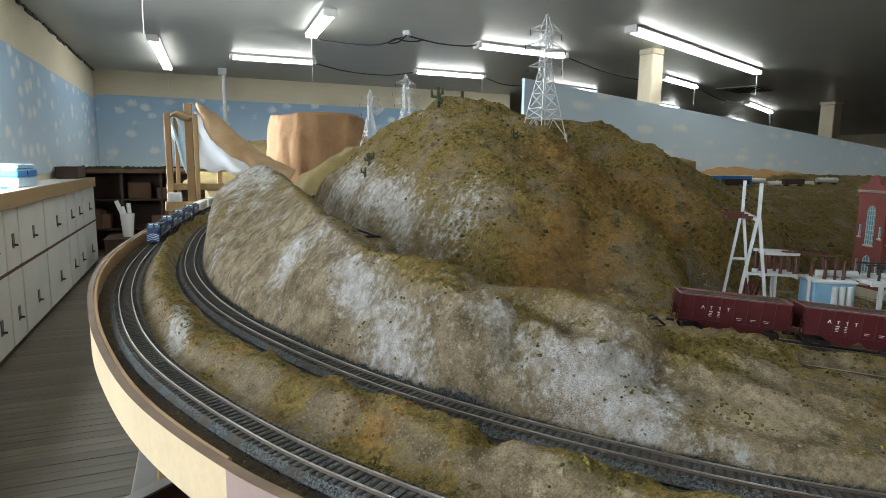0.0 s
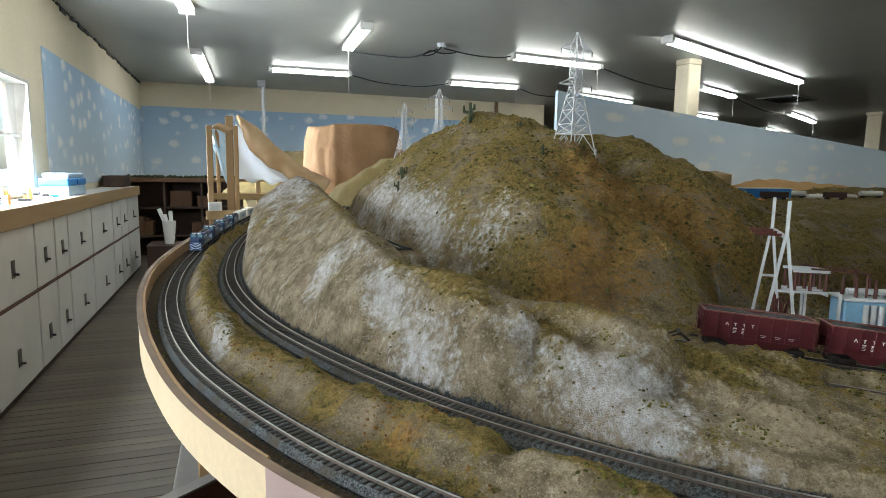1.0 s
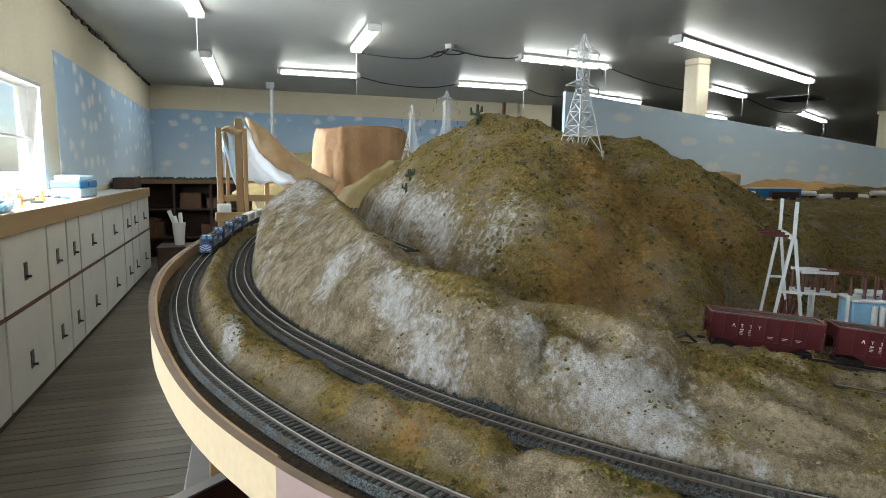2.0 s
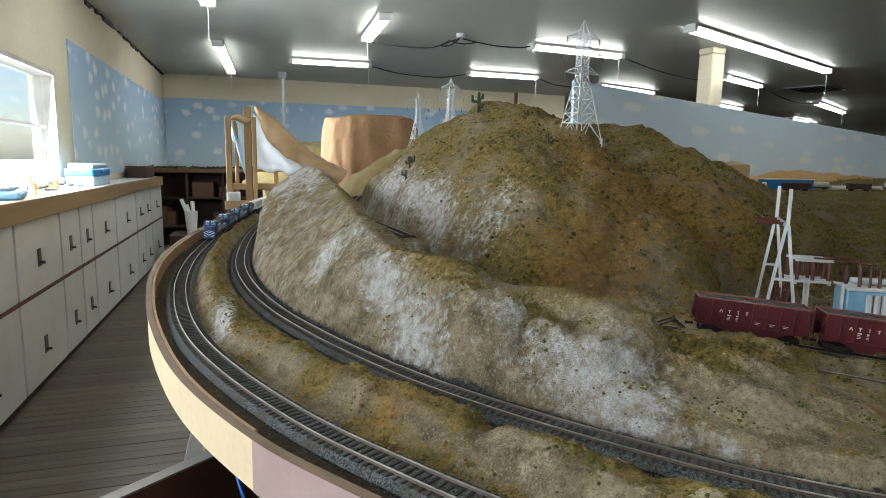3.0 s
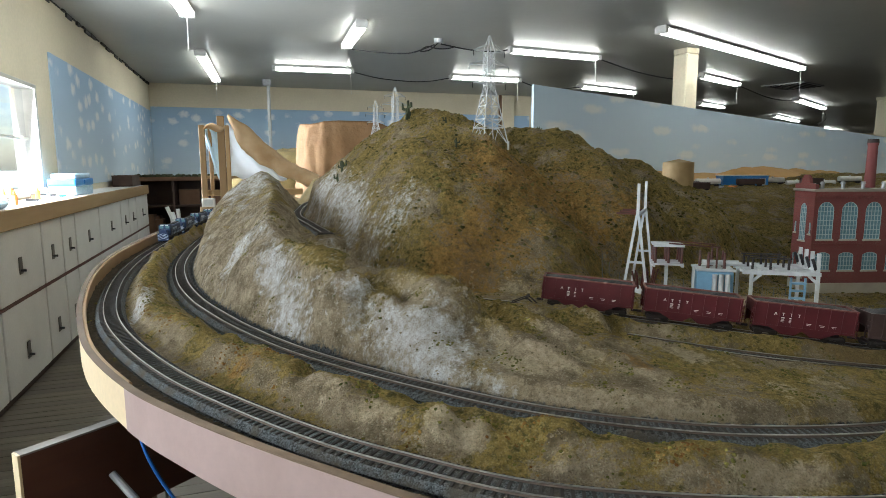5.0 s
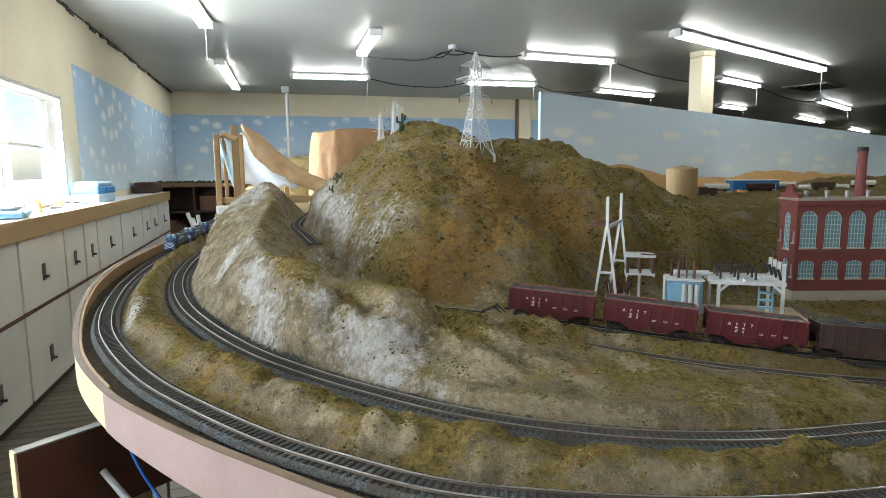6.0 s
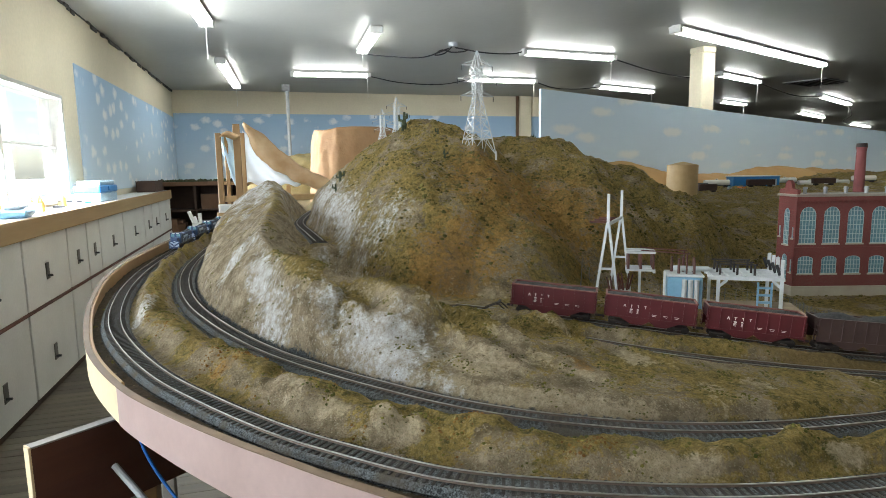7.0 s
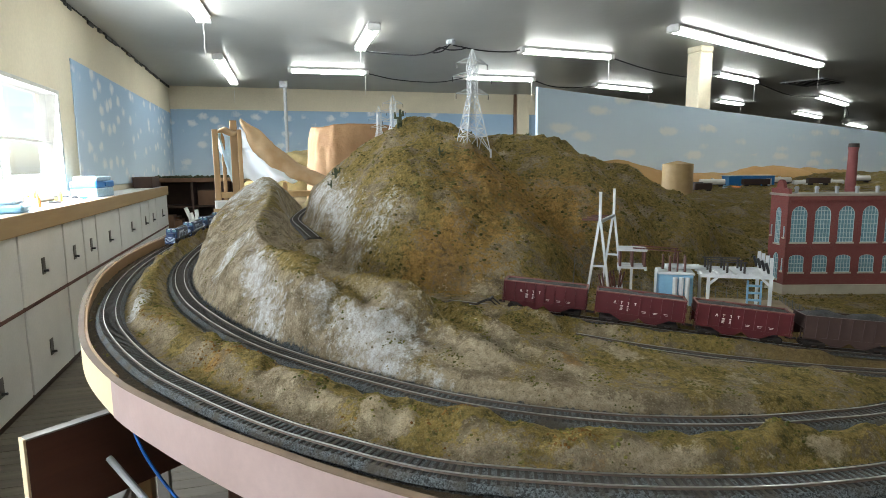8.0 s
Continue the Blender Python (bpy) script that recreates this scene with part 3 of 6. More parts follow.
fields = dict(
    stone=np.maximum.reduce([1.15 * (1 - smooth(d_out, 0.014, 0.026)), 1.15 * (1 - smooth(d_in, 0.016, 0.033)), 0.6 * (1 - smooth(d_spur, 0.008, 0.014))]),
    # dark soil by outer line and spur; siding band also painted shade under cars
    loam_and_shade=np.maximum.reduce([(away(gx, gy, OUTER)[1] < 0) * smooth(d_out, 0.010, 0.022) * 0.95, 0.95 * (1 - smooth(d_sid, 0.018, 0.036)), 0.6 * (1 - smooth(d_spur, 0.010, 0.020))]),
    chalk=np.clip(front * (0.02 + 0.20 * smooth(slope, 0.4, 1.2) + 0.22 * rough(gx, gy * 0.5, 0.10, 43)) * (1 - smooth(gx, 0.16, 0.34)) + spots(chalky), 0, 1),
    cream=np.clip(spots(creamy) + 0.42 * front * smooth(slope, 0.2, 0.7) * (1 - smooth(gx, 0.30, 0.5)) + front * smooth(gx, 0.15, 0.3) * (0.12 + 0.25 * rough(gx, gy, 0.10, 48))
                  + np.exp(-((outward + 0.018) / 0.014) ** 2) * bank * (0.10 + 0.72 * smooth(gx, -0.04, 0.06)) * np.clip(0.6 + 0.8 * rough(gx, gy, 0.10, 47), 0, 1), 0, 1),
    olive=np.clip(0.36 + 0.25 * rough(gx, gy, 0.14, 42) + 0.26 * back_hills - 0.22 * smooth(slope, 0.5, 1.3) * (1 - back_hills) + 0.28 * smooth(gx, 0.25, 0.5) * (1 - back_hills)
                  + 0.4 * np.exp(-(d_ridge / 0.03) ** 2) * (gy < 1.0) + 0.16 * bank + 0.35 * np.exp(-(d_mid / 0.02) ** 2) * smooth(outward, -0.010, 0.006) + spots(turfs), 0, 1),
    rust=np.clip(spots(rusty), 0, 1),
    sand=np.clip(0.9 * (1 - smooth(d_sid, 0.05, 0.16)) * (1 - smooth(gz - base_level(gx), 0.035, 0.06)) * smooth(gx, 0.5, 0.7) * (s_in > 0), 0, 1),
)
index = -np.ones(gx.shape, int)
index[inside] = np.arange(inside.sum())
quads = np.stack([index[:-1, :-1], index[:-1, 1:], index[1:, 1:], index[1:, :-1]], -1).reshape(-1, 4)
quads = quads[(quads >= 0).all(1)]
me = bpy.data.meshes.new("ground")
me.from_pydata(np.stack([gx, gy, gz], -1)[inside].tolist(), [], quads.tolist())
for key, v in fields.items():
    me.attributes.new(key, "FLOAT", "POINT").data.foreach_set("value", v[inside].astype(np.float32))
me.materials.append(M["land"])
me.shade_smooth()
tagged(new("ground", me), "modelled desert hills of plaster, ground foam and chalky washes", "scenery", "", "structure")

# ---- the layout's edge ----
edge_line = even(EDGE, 0.012)
cut = int(np.argmin(np.hypot(edge_line[:, 0] + 0.170, edge_line[:, 1] - 0.712)))
far_cut = int(np.argmin(np.hypot(edge_line[:, 0] + 0.30, edge_line[:, 1] - 1.06)))
level = base_level(edge_line[:, 0])
rim = level + 0.004 + 0.018 * smooth(edge_line[:, 1], 0.9, 1.5)
drop = 0.040


def board_along(lo, hi, out0, out1):
    bm = bmesh.new()
    line = edge_line[lo:hi]
    d = np.gradient(edge_line, axis=0)[lo:hi]
    d /= np.linalg.norm(d, axis=1)[:, None]
    rows = []
    for (x, y), (dx, dy), top, lev in zip(line, d, rim[lo:hi], level[lo:hi]):
        corners = ((out0, top - 0.001), (out0 + 0.001, top), (out1 - 0.001, top), (out1, top - 0.001), (out1, lev - drop - 0.014 * float(smooth(np.array(x), -0.2, 0.1))), (out0, lev - drop - 0.014 * float(smooth(np.array(x), -0.2, 0.1))))
        rows.append([bm.verts.new((x + -dy * -s, y + dx * -s, z)) for s, z in corners])
    for a, b in zip(rows, rows[1:]):
        for i in range(6):
            bm.faces.new((a[i], a[(i + 1) % 6], b[(i + 1) % 6], b[i]))
    bm.faces.new(rows[0][::-1]), bm.faces.new(rows[-1])
    bmesh.ops.recalc_face_normals(bm, faces=bm.faces[:])
    return bm


M["rimbrown"] = worn("grubby_edge", (0.16, 0.10, 0.06), (0.11, 0.07, 0.04), 0.7, 0, 30, 250, 0.0005)
fascia = thing("layout_fascia", pose(0, 0, 0), "curved hardboard edge of the layout, part pinkish paint, part cream", "fascia", "", "structure")
part("cream_board", board_along(0, cut + 1, -0.001, 0.005), M["bare"], fascia, "curved board in cream primer")
part("painted_board", board_along(cut, len(edge_line), -0.0005, 0.0058), M["fascia"], fascia, "curved board painted dull pink")
part("top_edge", sweep(edge_line, ((-0.0012, 0.0), (0.0063, 0.0), (0.0063, 0.0012), (-0.0012, 0.0012)), rim), M["rimbrown"], fascia, "grubby brown top edge")
part("backing_board", board_along(0, cut, -0.006, -0.0012), M["tan"], fascia, "bare brown hardboard lining")

# ---- tracks ----
GAUGE = 0.0165


def track(name, line, lift, label, parts_near=0, near=None):
    line = even(line, 0.006)
    z = base_level(line[:, 0]) + lift if not callable(lift) else lift(line)
    t = thing(name, pose(0, 0, 0), label, "railway track", "", "structure")
    part("ballast", sweep(line, ((-0.020, -0.004), (-0.0155, 0.0012), (0.0155, 0.0012), (0.020, -0.004)), z), M["ballast"], t, "grey stone ballast")
    for s in (-1, 1):
        c = s * (GAUGE / 2 + 0.0004)
        part("rail", sweep(line, ((c - 0.0005, 0.0038), (c + 0.0005, 0.0038), (c + 0.0005, 0.0046), (c - 0.0005, 0.0046)), z), M["rail"], t, "polished rail head")
        part("rail_web", sweep(line, ((c - 0.0011, 0.0022), (c + 0.0011, 0.0022), (c + 0.0004, 0.0038), (c - 0.0004, 0.0038)), z), M["railside"], t)
    ties, zt = even(line, 0.0072), None
    zt = np.interp(np.arange(len(ties)), np.linspace(0, len(ties) - 1, len(z)), z)
    d = np.gradient(ties[:, :2], axis=0)
    tie_bm = box(-0.0013, 0.0013, -0.0150, 0.0150, 0.0002, 0.0022, 0.0003)
    mesh = bpy.data.meshes.new("tie")
    tie_bm.to_mesh(mesh)
    mesh.materials.append(M["tie"])
    order = np.argsort(np.hypot(ties[:, 0] - near[0], ties[:, 1] - near[1]))[:parts_near] if parts_near else []
    mine = set(int(i) for i in order)
    rest_v, rest_f = [], []
    proto = np.array([v.co for v in mesh.vertices])
    faces = [tuple(p.vertices) for p in mesh.polygons]
    rnd = random.Random(len(ties))
    for i, (x, y) in enumerate(ties[:, :2]):
        a = math.atan2(d[i][1], d[i][0]) + rnd.gauss(0, 0.02)
        if i in mine:
            o = new("tie", mesh)
            o.parent = t
            o.matrix_basis = pose(x, y, zt[i], 0, 0, math.degrees(a))
        else:
            c, s = math.cos(a), math.sin(a)
            k = len(rest_v)
            rest_v += [(x + c * v[0] - s * v[1], y + s * v[0] + c * v[1], zt[i] + v[2]) for v in proto]
            rest_f += [tuple(k + j for j in f) for f in faces]
    if rest_v:
        me = bpy.data.meshes.new("ties")
        me.from_pydata(rest_v, [], rest_f)
        me.materials.append(M["tie"])
        o = new("ties", me)
        o.parent = t
        o["kind"] = "stuff"
    tie_bm.free()
    return t


def stones(name):
    n = Nodes(name)
    cell, dist = n.grains(950.0)
    g = n.add("ShaderNodeSeparateColor", Color=cell).outputs[0]
    c = n.mix(n.step(g, 0.1, 0.95), (0.025, 0.028, 0.029), (0.135, 0.150, 0.158))
    c = n.mix(n.step(n.noise(40.0), 0.45, 0.7), c, (0.07, 0.058, 0.044))
    n.bump(n.math("MULTIPLY", dist, -1.0), 0.9, 0.0006)
    return n.done(c, 0.95, 0, 0.2)


M["ballast"] = stones("ballast_stone")
track("track_outer", OUTER, 0.003, "model railway track on grey ballast along the edge", 300, (0.05, 0.55))
track("track_inner", INNER, 0.003, "model railway track on grey ballast below the ridge", 300, (0.2, 0.62))
track("track_siding", SIDING, lambda l: yard_level(l[:, 0]) + 0.001, "weathered siding track beside the substation", 90, (0.4, 0.83))
track("track_spur", SPUR, lambda l: yard_level(l[:, 0]) - 0.004, "low weathered spur track in dry earth", 110, (0.5, 0.62))
track("track_valley", VALLEY, lambda l: 1.2015 + 0 * l[:, 0], "short length of track in the dip behind the ridge")




def placed(line, s, z):
    """The pose of something that stands on a line, s metres along it, facing along the line."""
    fine = even(line, 0.002)
    i = min(int(s / 0.002), len(fine) - 2)
    (x, y), (dx, dy) = fine[i, :2], fine[min(i + 10, len(fine) - 1), :2] - fine[max(i - 10, 0), :2]
    tilt = (z(fine[min(i + 10, len(fine) - 1)][None])[0] - z(fine[max(i - 10, 0)][None])[0]) / math.hypot(dx, dy)
    return Matrix.Translation((x, y, z(fine[i][None])[0])) @ Matrix.Rotation(math.atan2(dy, dx), 4, "Z") @ Matrix.Rotation(-math.atan(tilt), 4, "Y")


def siding_level(l):
    return yard_level(l[:, 0]) + 0.0056


def outer_level(l):
    return base_level(l[:, 0]) + 0.0076


M.update(
    oxide=worn("oxide_red_paint", (0.105, 0.014, 0.019), (0.070, 0.011, 0.014), 0.5, 0, 40, 350, 0.0002),
    oxide_edge=worn("dusty_red_paint", (0.19, 0.075, 0.06), (0.14, 0.05, 0.042), 0.6, 0, 60, 350, 0.0002),
    umber=worn("brown_black_paint", (0.045, 0.024, 0.022), (0.065, 0.036, 0.03), 0.6, 0, 40, 350, 0.0002),
    coal=worn("coal", (0.012, 0.012, 0.013), (0.04, 0.04, 0.042), 0.7, 0, 200, 900, 0.0015),
    letter=worn("white_lettering", (0.80, 0.79, 0.76), (0.72, 0.71, 0.68), 0.5, 0, 90, 600, 0.0001),
    truck=worn("grimy_iron", (0.018, 0.014, 0.012), (0.035, 0.027, 0.022), 0.75, 0, 90, 600, 0.0002),
    pylon=worn("pale_grey_plastic", (0.54, 0.56, 0.57), (0.42, 0.44, 0.45), 0.45, 0, 60, 500, 0.0001),
    brown=worn("brown_insulator", (0.09, 0.022, 0.014), (0.06, 0.016, 0.012), 0.35, 0, 90, 600, 0.0001),
    blue=worn("blue_plastic", (0.02, 0.17, 0.48), (0.03, 0.22, 0.55), 0.35, 0, 20, 200, 0.0002),
    steelblue=worn("blue_grey_paint", (0.22, 0.42, 0.58), (0.17, 0.34, 0.50), 0.4, 0, 60, 400, 0.0002),
    clear=worn("clear_plastic_box", (0.42, 0.62, 0.80), (0.55, 0.72, 0.86), 0.25, 0, 20, 200, 0.0002),
    rock=worn("painted_plaster_rock", (0.34, 0.20, 0.10), (0.25, 0.135, 0.065), 0.85, 0, 7, 45, 0.006),
    rocktan=worn("tan_plaster_rock", (0.50, 0.36, 0.22), (0.36, 0.22, 0.11), 0.85, 0, 9, 60, 0.006),
    plaster=worn("white_plaster_cloth", (0.80, 0.82, 0.84), (0.70, 0.74, 0.78), 0.8, 0, 9, 70, 0.003),
    concrete=worn("concrete", (0.40, 0.36, 0.29), (0.33, 0.29, 0.23), 0.85, 0, 25, 250, 0.0006),
    tarpaper=worn("grey_roof_felt", (0.26, 0.23, 0.19), (0.20, 0.18, 0.15), 0.85, 0, 25, 250, 0.0006),
    pane=worn("pale_model_glazing", (0.10, 0.20, 0.24), (0.16, 0.28, 0.32), 0.2, 0, 25, 250, 0.0001),
    sash=worn("mint_window_bars", (0.36, 0.46, 0.46), (0.29, 0.38, 0.38), 0.5, 0, 60, 400, 0.0001),
    wiremesh=worn("fence_wire", (0.11, 0.105, 0.09), (0.16, 0.15, 0.13), 0.6, 0, 60, 400, 0.0001),
    tankpaint=worn("ochre_tank_paint", (0.40, 0.28, 0.14), (0.34, 0.23, 0.11), 0.6, 0, 30, 250, 0.0003),
    dark=worn("dark_brown_shelf", (0.045, 0.022, 0.014), (0.07, 0.035, 0.02), 0.7, 0, 6, 70, 0.0008),
    card=worn("brown_cardboard", (0.16, 0.085, 0.045), (0.12, 0.06, 0.03), 0.8, 0, 6, 70, 0.0008),
    orange=worn("orange_label", (0.70, 0.22, 0.04), (0.60, 0.18, 0.03), 0.5),
    hasp=worn("tarnished_hasp", (0.14, 0.13, 0.11), (0.09, 0.08, 0.07), 0.45, 0.6, 30, 200, 0.0003),
    cable=worn("blue_cable", (0.02, 0.16, 0.55), (0.02, 0.13, 0.48), 0.35),
    foliage=worn("dark_foam_foliage", (0.02, 0.03, 0.012), (0.045, 0.055, 0.02), 0.9, 0, 90, 500, 0.002),
)


def cloth(name, color):
    """Thin cloth that lets light through."""
    n = Nodes(name)
    glow = n.add("ShaderNodeBsdfTranslucent")
    glow.inputs["Color"].default_value = (*color, 1)
    mix = n.tree.nodes.new("ShaderNodeMixShader")
    mix.inputs[0].default_value = 0.6
    out = n.tree.nodes["Material Output"]
    n.bump(n.noise(40.0), 0.5, 0.004)
    n.done(n.mix(n.noise(12.0), color, tuple(v * 0.85 for v in color)), 0.8)
    n.tree.links.new(n.bsdf.outputs[0], mix.inputs[1])
    n.tree.links.new(glow.outputs[0], mix.inputs[2])
    n.tree.links.new(mix.outputs[0], out.inputs["Surface"])
    return n.mat


M["plaster"] = cloth("white_plaster_gauze", (0.84, 0.87, 0.90))


def brickwork(name):
    n = Nodes(name)
    b = n.tree.nodes.new("ShaderNodeTexBrick")
    m = n.add("ShaderNodeMapping", Vector=n.where())
    m.inputs["Rotation"].default_value = (radians(90), 0, 0)
    n.tree.links.new(m.outputs[0], b.inputs["Vector"])
    for key, v in (("Scale", 330.0), ("Mortar Size", 0.03), ("Color1", (0.185, 0.036, 0.031, 1)), ("Color2", (0.125, 0.026, 0.023, 1)), ("Mortar", (0.155, 0.075, 0.065, 1))):
        b.inputs[key].default_value = v
    c = n.mix(n.step(n.noise(30.0), 0.35, 0.75), b.outputs["Color"], (0.145, 0.036, 0.031))
    n.bump(b.outputs["Fac"], -0.4, 0.0004)
    return n.done(c, 0.85)


M["brick"] = brickwork("small_red_brick")

# ---- workbench along the wall ----
TOP, STRIP, SEAM = 1.085, 0.965, 0.505


def hasp(door, x, y, z):
    h = part("hasp", box(x, x + 0.006, y - 0.028, y + 0.028, z - 0.055, z + 0.055, 0.002), M["hasp"], door, "grey steel hasp")
    part("staple", rod((x + 0.006, y - 0.012, z - 0.03), (x + 0.035, y - 0.012, z - 0.03), 0.008), M["black"], door)
    return h


def cabinet(y0, y1, doors=1, latch=0.5):
    c = thing("cabinet", pose(-1.45, y0, FLOOR), "white-painted plywood cabinet unit with two tiers of doors", "cabinet", "cabinets under the workbench")
    w = y1 - y0
    part("body", box(-0.33, -0.02, 0.0, w, 0.05, STRIP - FLOOR, 0.003), M["dark"], c)
    part("plinth", box(-0.30, -0.03, 0.0, w, 0.0, 0.05), M["dark"], c)
    part("middle_rail", box(-0.02, 0.004, 0.0, w, SEAM - FLOOR - 0.010, SEAM - FLOOR + 0.010, 0.002), M["redwood"], c, "brown rail between the tiers")
    for lo, hi, zt in ((0.06, SEAM - FLOOR - 0.012, 0.27), (SEAM - FLOOR + 0.012, STRIP - FLOOR - 0.006, 0.82)):
        step = w / doors
        for k in range(doors):
            d = part("door", box(-0.02, 0.0, k * step + 0.016, (k + 1) * step - 0.016, lo, hi, 0.003), M["white"], c)
            hasp(d, 0.0, k * step + step * latch, zt)
    return c


cuts = (2.55, 3.3, 4.08, 4.90, 5.38, 5.76, 6.62, 7.66, 8.66, 9.60)
for i, (a, b) in enumerate(zip(cuts, cuts[1:])):
    cabinet(a, b, 2 if i == 7 else 1, 0.45 if i < 4 else 0.5)
bench = thing("worktop", pose(-1.45, 2.5, 0), "long wooden workbench top with a worn pine edge", "worktop")
part("top", box(-0.348, 0.0, 0, 7.12, STRIP, TOP - 0.004, 0.003), M["white"], bench, "white-painted bench surface")
part("edge_strip", box(0.0, 0.022, 0, 7.12, STRIP - 0.005, TOP, 0.004), M["plank"], bench, "worn pine edge strip")


def tool_box(x, y):
    t = thing("storage_box", pose(x, y, TOP, 0, 0, -4), "blue lidded plastic storage boxes stacked on the workbench", "storage box")
    part("lower_tray", box(-0.11, 0.11, -0.24, 0.24, 0, 0.085, 0.008), M["clear"], t, "translucent pale blue tray")
    part("upper_tray", box(-0.115, 0.115, -0.25, 0.25, 0.085, 0.15, 0.01), M["blue"], t)
    part("lid", box(-0.10, 0.10, -0.20, 0.22, 0.15, 0.195, 0.01), M["clear"], t, "pale lid")
    part("latch", box(0.115, 0.125, -0.03, 0.03, 0.10, 0.14, 0.003), M["blue"], t)


tool_box(-1.62, 6.45)
bx = thing("wooden_box", pose(-1.62, 9.1, TOP), "dark brown wooden box on the end of the bench", "box")
part("carcass", box(-0.12, 0.12, -0.28, 0.28, 0, 0.13, 0.005), M["dark"], bx)
part("lid", box(-0.125, 0.125, -0.285, 0.285, 0.13, 0.145, 0.003), M["dark"], bx)
rnd = random.Random(11)
for k in range(26):
    y, x = rnd.uniform(4.0, 6.0), rnd.uniform(-1.74, -1.52)
    kind = rnd.choice(("bottle", "tin", "tool", "rag"))
    col = rnd.choice(("blue", "orange", "black", "letter", "metal", "black", "steelblue"))
    t = thing({"bottle": "glue_bottle", "tin": "paint_jar", "tool": "hand_tool", "rag": "parts_tray"}[kind], pose(x, y, TOP, 0, 0, rnd.uniform(0, 180)),
              {"bottle": "small plastic glue bottle on the bench", "tin": "small paint jar on the cluttered bench", "tool": "small hand tool lying on the bench", "rag": "small tray of loose parts on the bench"}[kind],
              {"bottle": "bottle", "tin": "jar", "tool": "tool", "rag": "tray"}[kind], "clutter on the workbench")
    if kind == "bottle":
        part("body", rod((0, 0, 0), (0, 0, 0.07), 0.018, 0.016, 10), M["orange" if k % 2 else "letter"], t)
        part("nozzle", rod((0, 0, 0.07), (0, 0, 0.11), 0.010, 0.003, 8), M["orange"], t)
    elif kind == "tin":
        part("jar", rod((0, 0, 0), (0, 0, 0.035), 0.02, 0.02, 10), M[col], t)
        part("lid", rod((0, 0, 0.035), (0, 0, 0.045), 0.021, 0.021, 10), M["black"], t)
    elif kind == "tool":
        part("grip", rod((-0.06, 0, 0.012), (0.02, 0, 0.012), 0.011, 0.009, 8), M[col], t)
        part("shaft", rod((0.02, 0, 0.012), (0.10, 0, 0.012), 0.004, None, 6), M["metal"], t)
    else:
        part("tray", box(-0.06, 0.06, -0.04, 0.04, 0, 0.02, 0.004), M[col], t)
        part("contents", box(-0.045, 0.03, -0.025, 0.025, 0.02, 0.035, 0.006), M["black"], t)
phone = thing("desk_machine", pose(-1.55, 4.35, TOP, 0, 0, 10), "grey plastic desk machine on the workbench", "device")
part("case", box(-0.08, 0.08, -0.15, 0.15, 0, 0.05, 0.015), M["steelblue"], phone)
part("hood", box(-0.06, 0.04, -0.12, 0.12, 0.05, 0.085, 0.015), M["dirtywhite"], phone)

# ---- dark shelving past the bench ----
sh = thing("shelf_unit", pose(-1.2, 10.5, FLOOR), "dark brown open shelving full of boxes in shade", "shelf")
part("back", box(-0.6, 1.3, 0.55, 0.6, 0, 1.27), M["dark"], sh)
part("top", box(-0.6, 1.3, -0.02, 0.6, 1.22, 1.28, 0.005), M["dark"], sh)
for x in (-0.58, -0.02, 0.52, 1.27):
    part("upright", box(x, x + 0.035, 0, 0.55, 0, 1.22, 0.003), M["dark"], sh)
for z in (0.35, 0.8):
    part("shelf", box(-0.55, 1.27, 0.02, 0.55, z, z + 0.03, 0.003), M["dark"], sh)
for k in range(11):
    x, z, w, h = rnd.uniform(-1.68, -0.2), rnd.choice((FLOOR, FLOOR + 0.38, FLOOR + 0.83)), rnd.uniform(0.16, 0.34), rnd.uniform(0.14, 0.3)
    t = thing("carton", pose(x, 10.72 + rnd.uniform(-0.05, 0.1), z), "brown cardboard carton on a dark shelf", "box", "cartons on the shelves")
    part("carton_body", box(-w / 2, w / 2, -0.12, 0.2, 0, h, 0.005), M["card"], t)
    part("flap", box(-w / 2, w / 2, -0.122, 0.0, h, h + 0.006), M["card"], t)
bin_ = thing("waste_bin", pose(-1.0, 8.9, 0.34), "white plastic bin holding rolled paper, raised on a dark crate", "bin")
part("bucket", rod((0, 0, 0), (0, 0, 0.30), 0.06, 0.085, 20), M["white"], bin_)
for a, b in (((-0.02, 0, 0.2), (-0.12, 0.03, 0.46)), ((0.03, 0.02, 0.2), (0.02, 0.0, 0.43)), ((0.0, -0.03, 0.2), (-0.05, -0.03, 0.39))):
    part("paper_roll", rod(a, b, 0.026, None, 12), M["letter"], bin_)
t = thing("crate", pose(-1.0, 8.9, FLOOR), "dark wooden crate in the shade of the aisle", "crate")
part("crate_body", box(-0.25, 0.25, -0.25, 0.25, 0, 0.435, 0.01), M["dark"], t)
part("lid", box(-0.26, 0.26, -0.26, 0.26, 0.425, 0.44, 0.004), M["dark"], t)

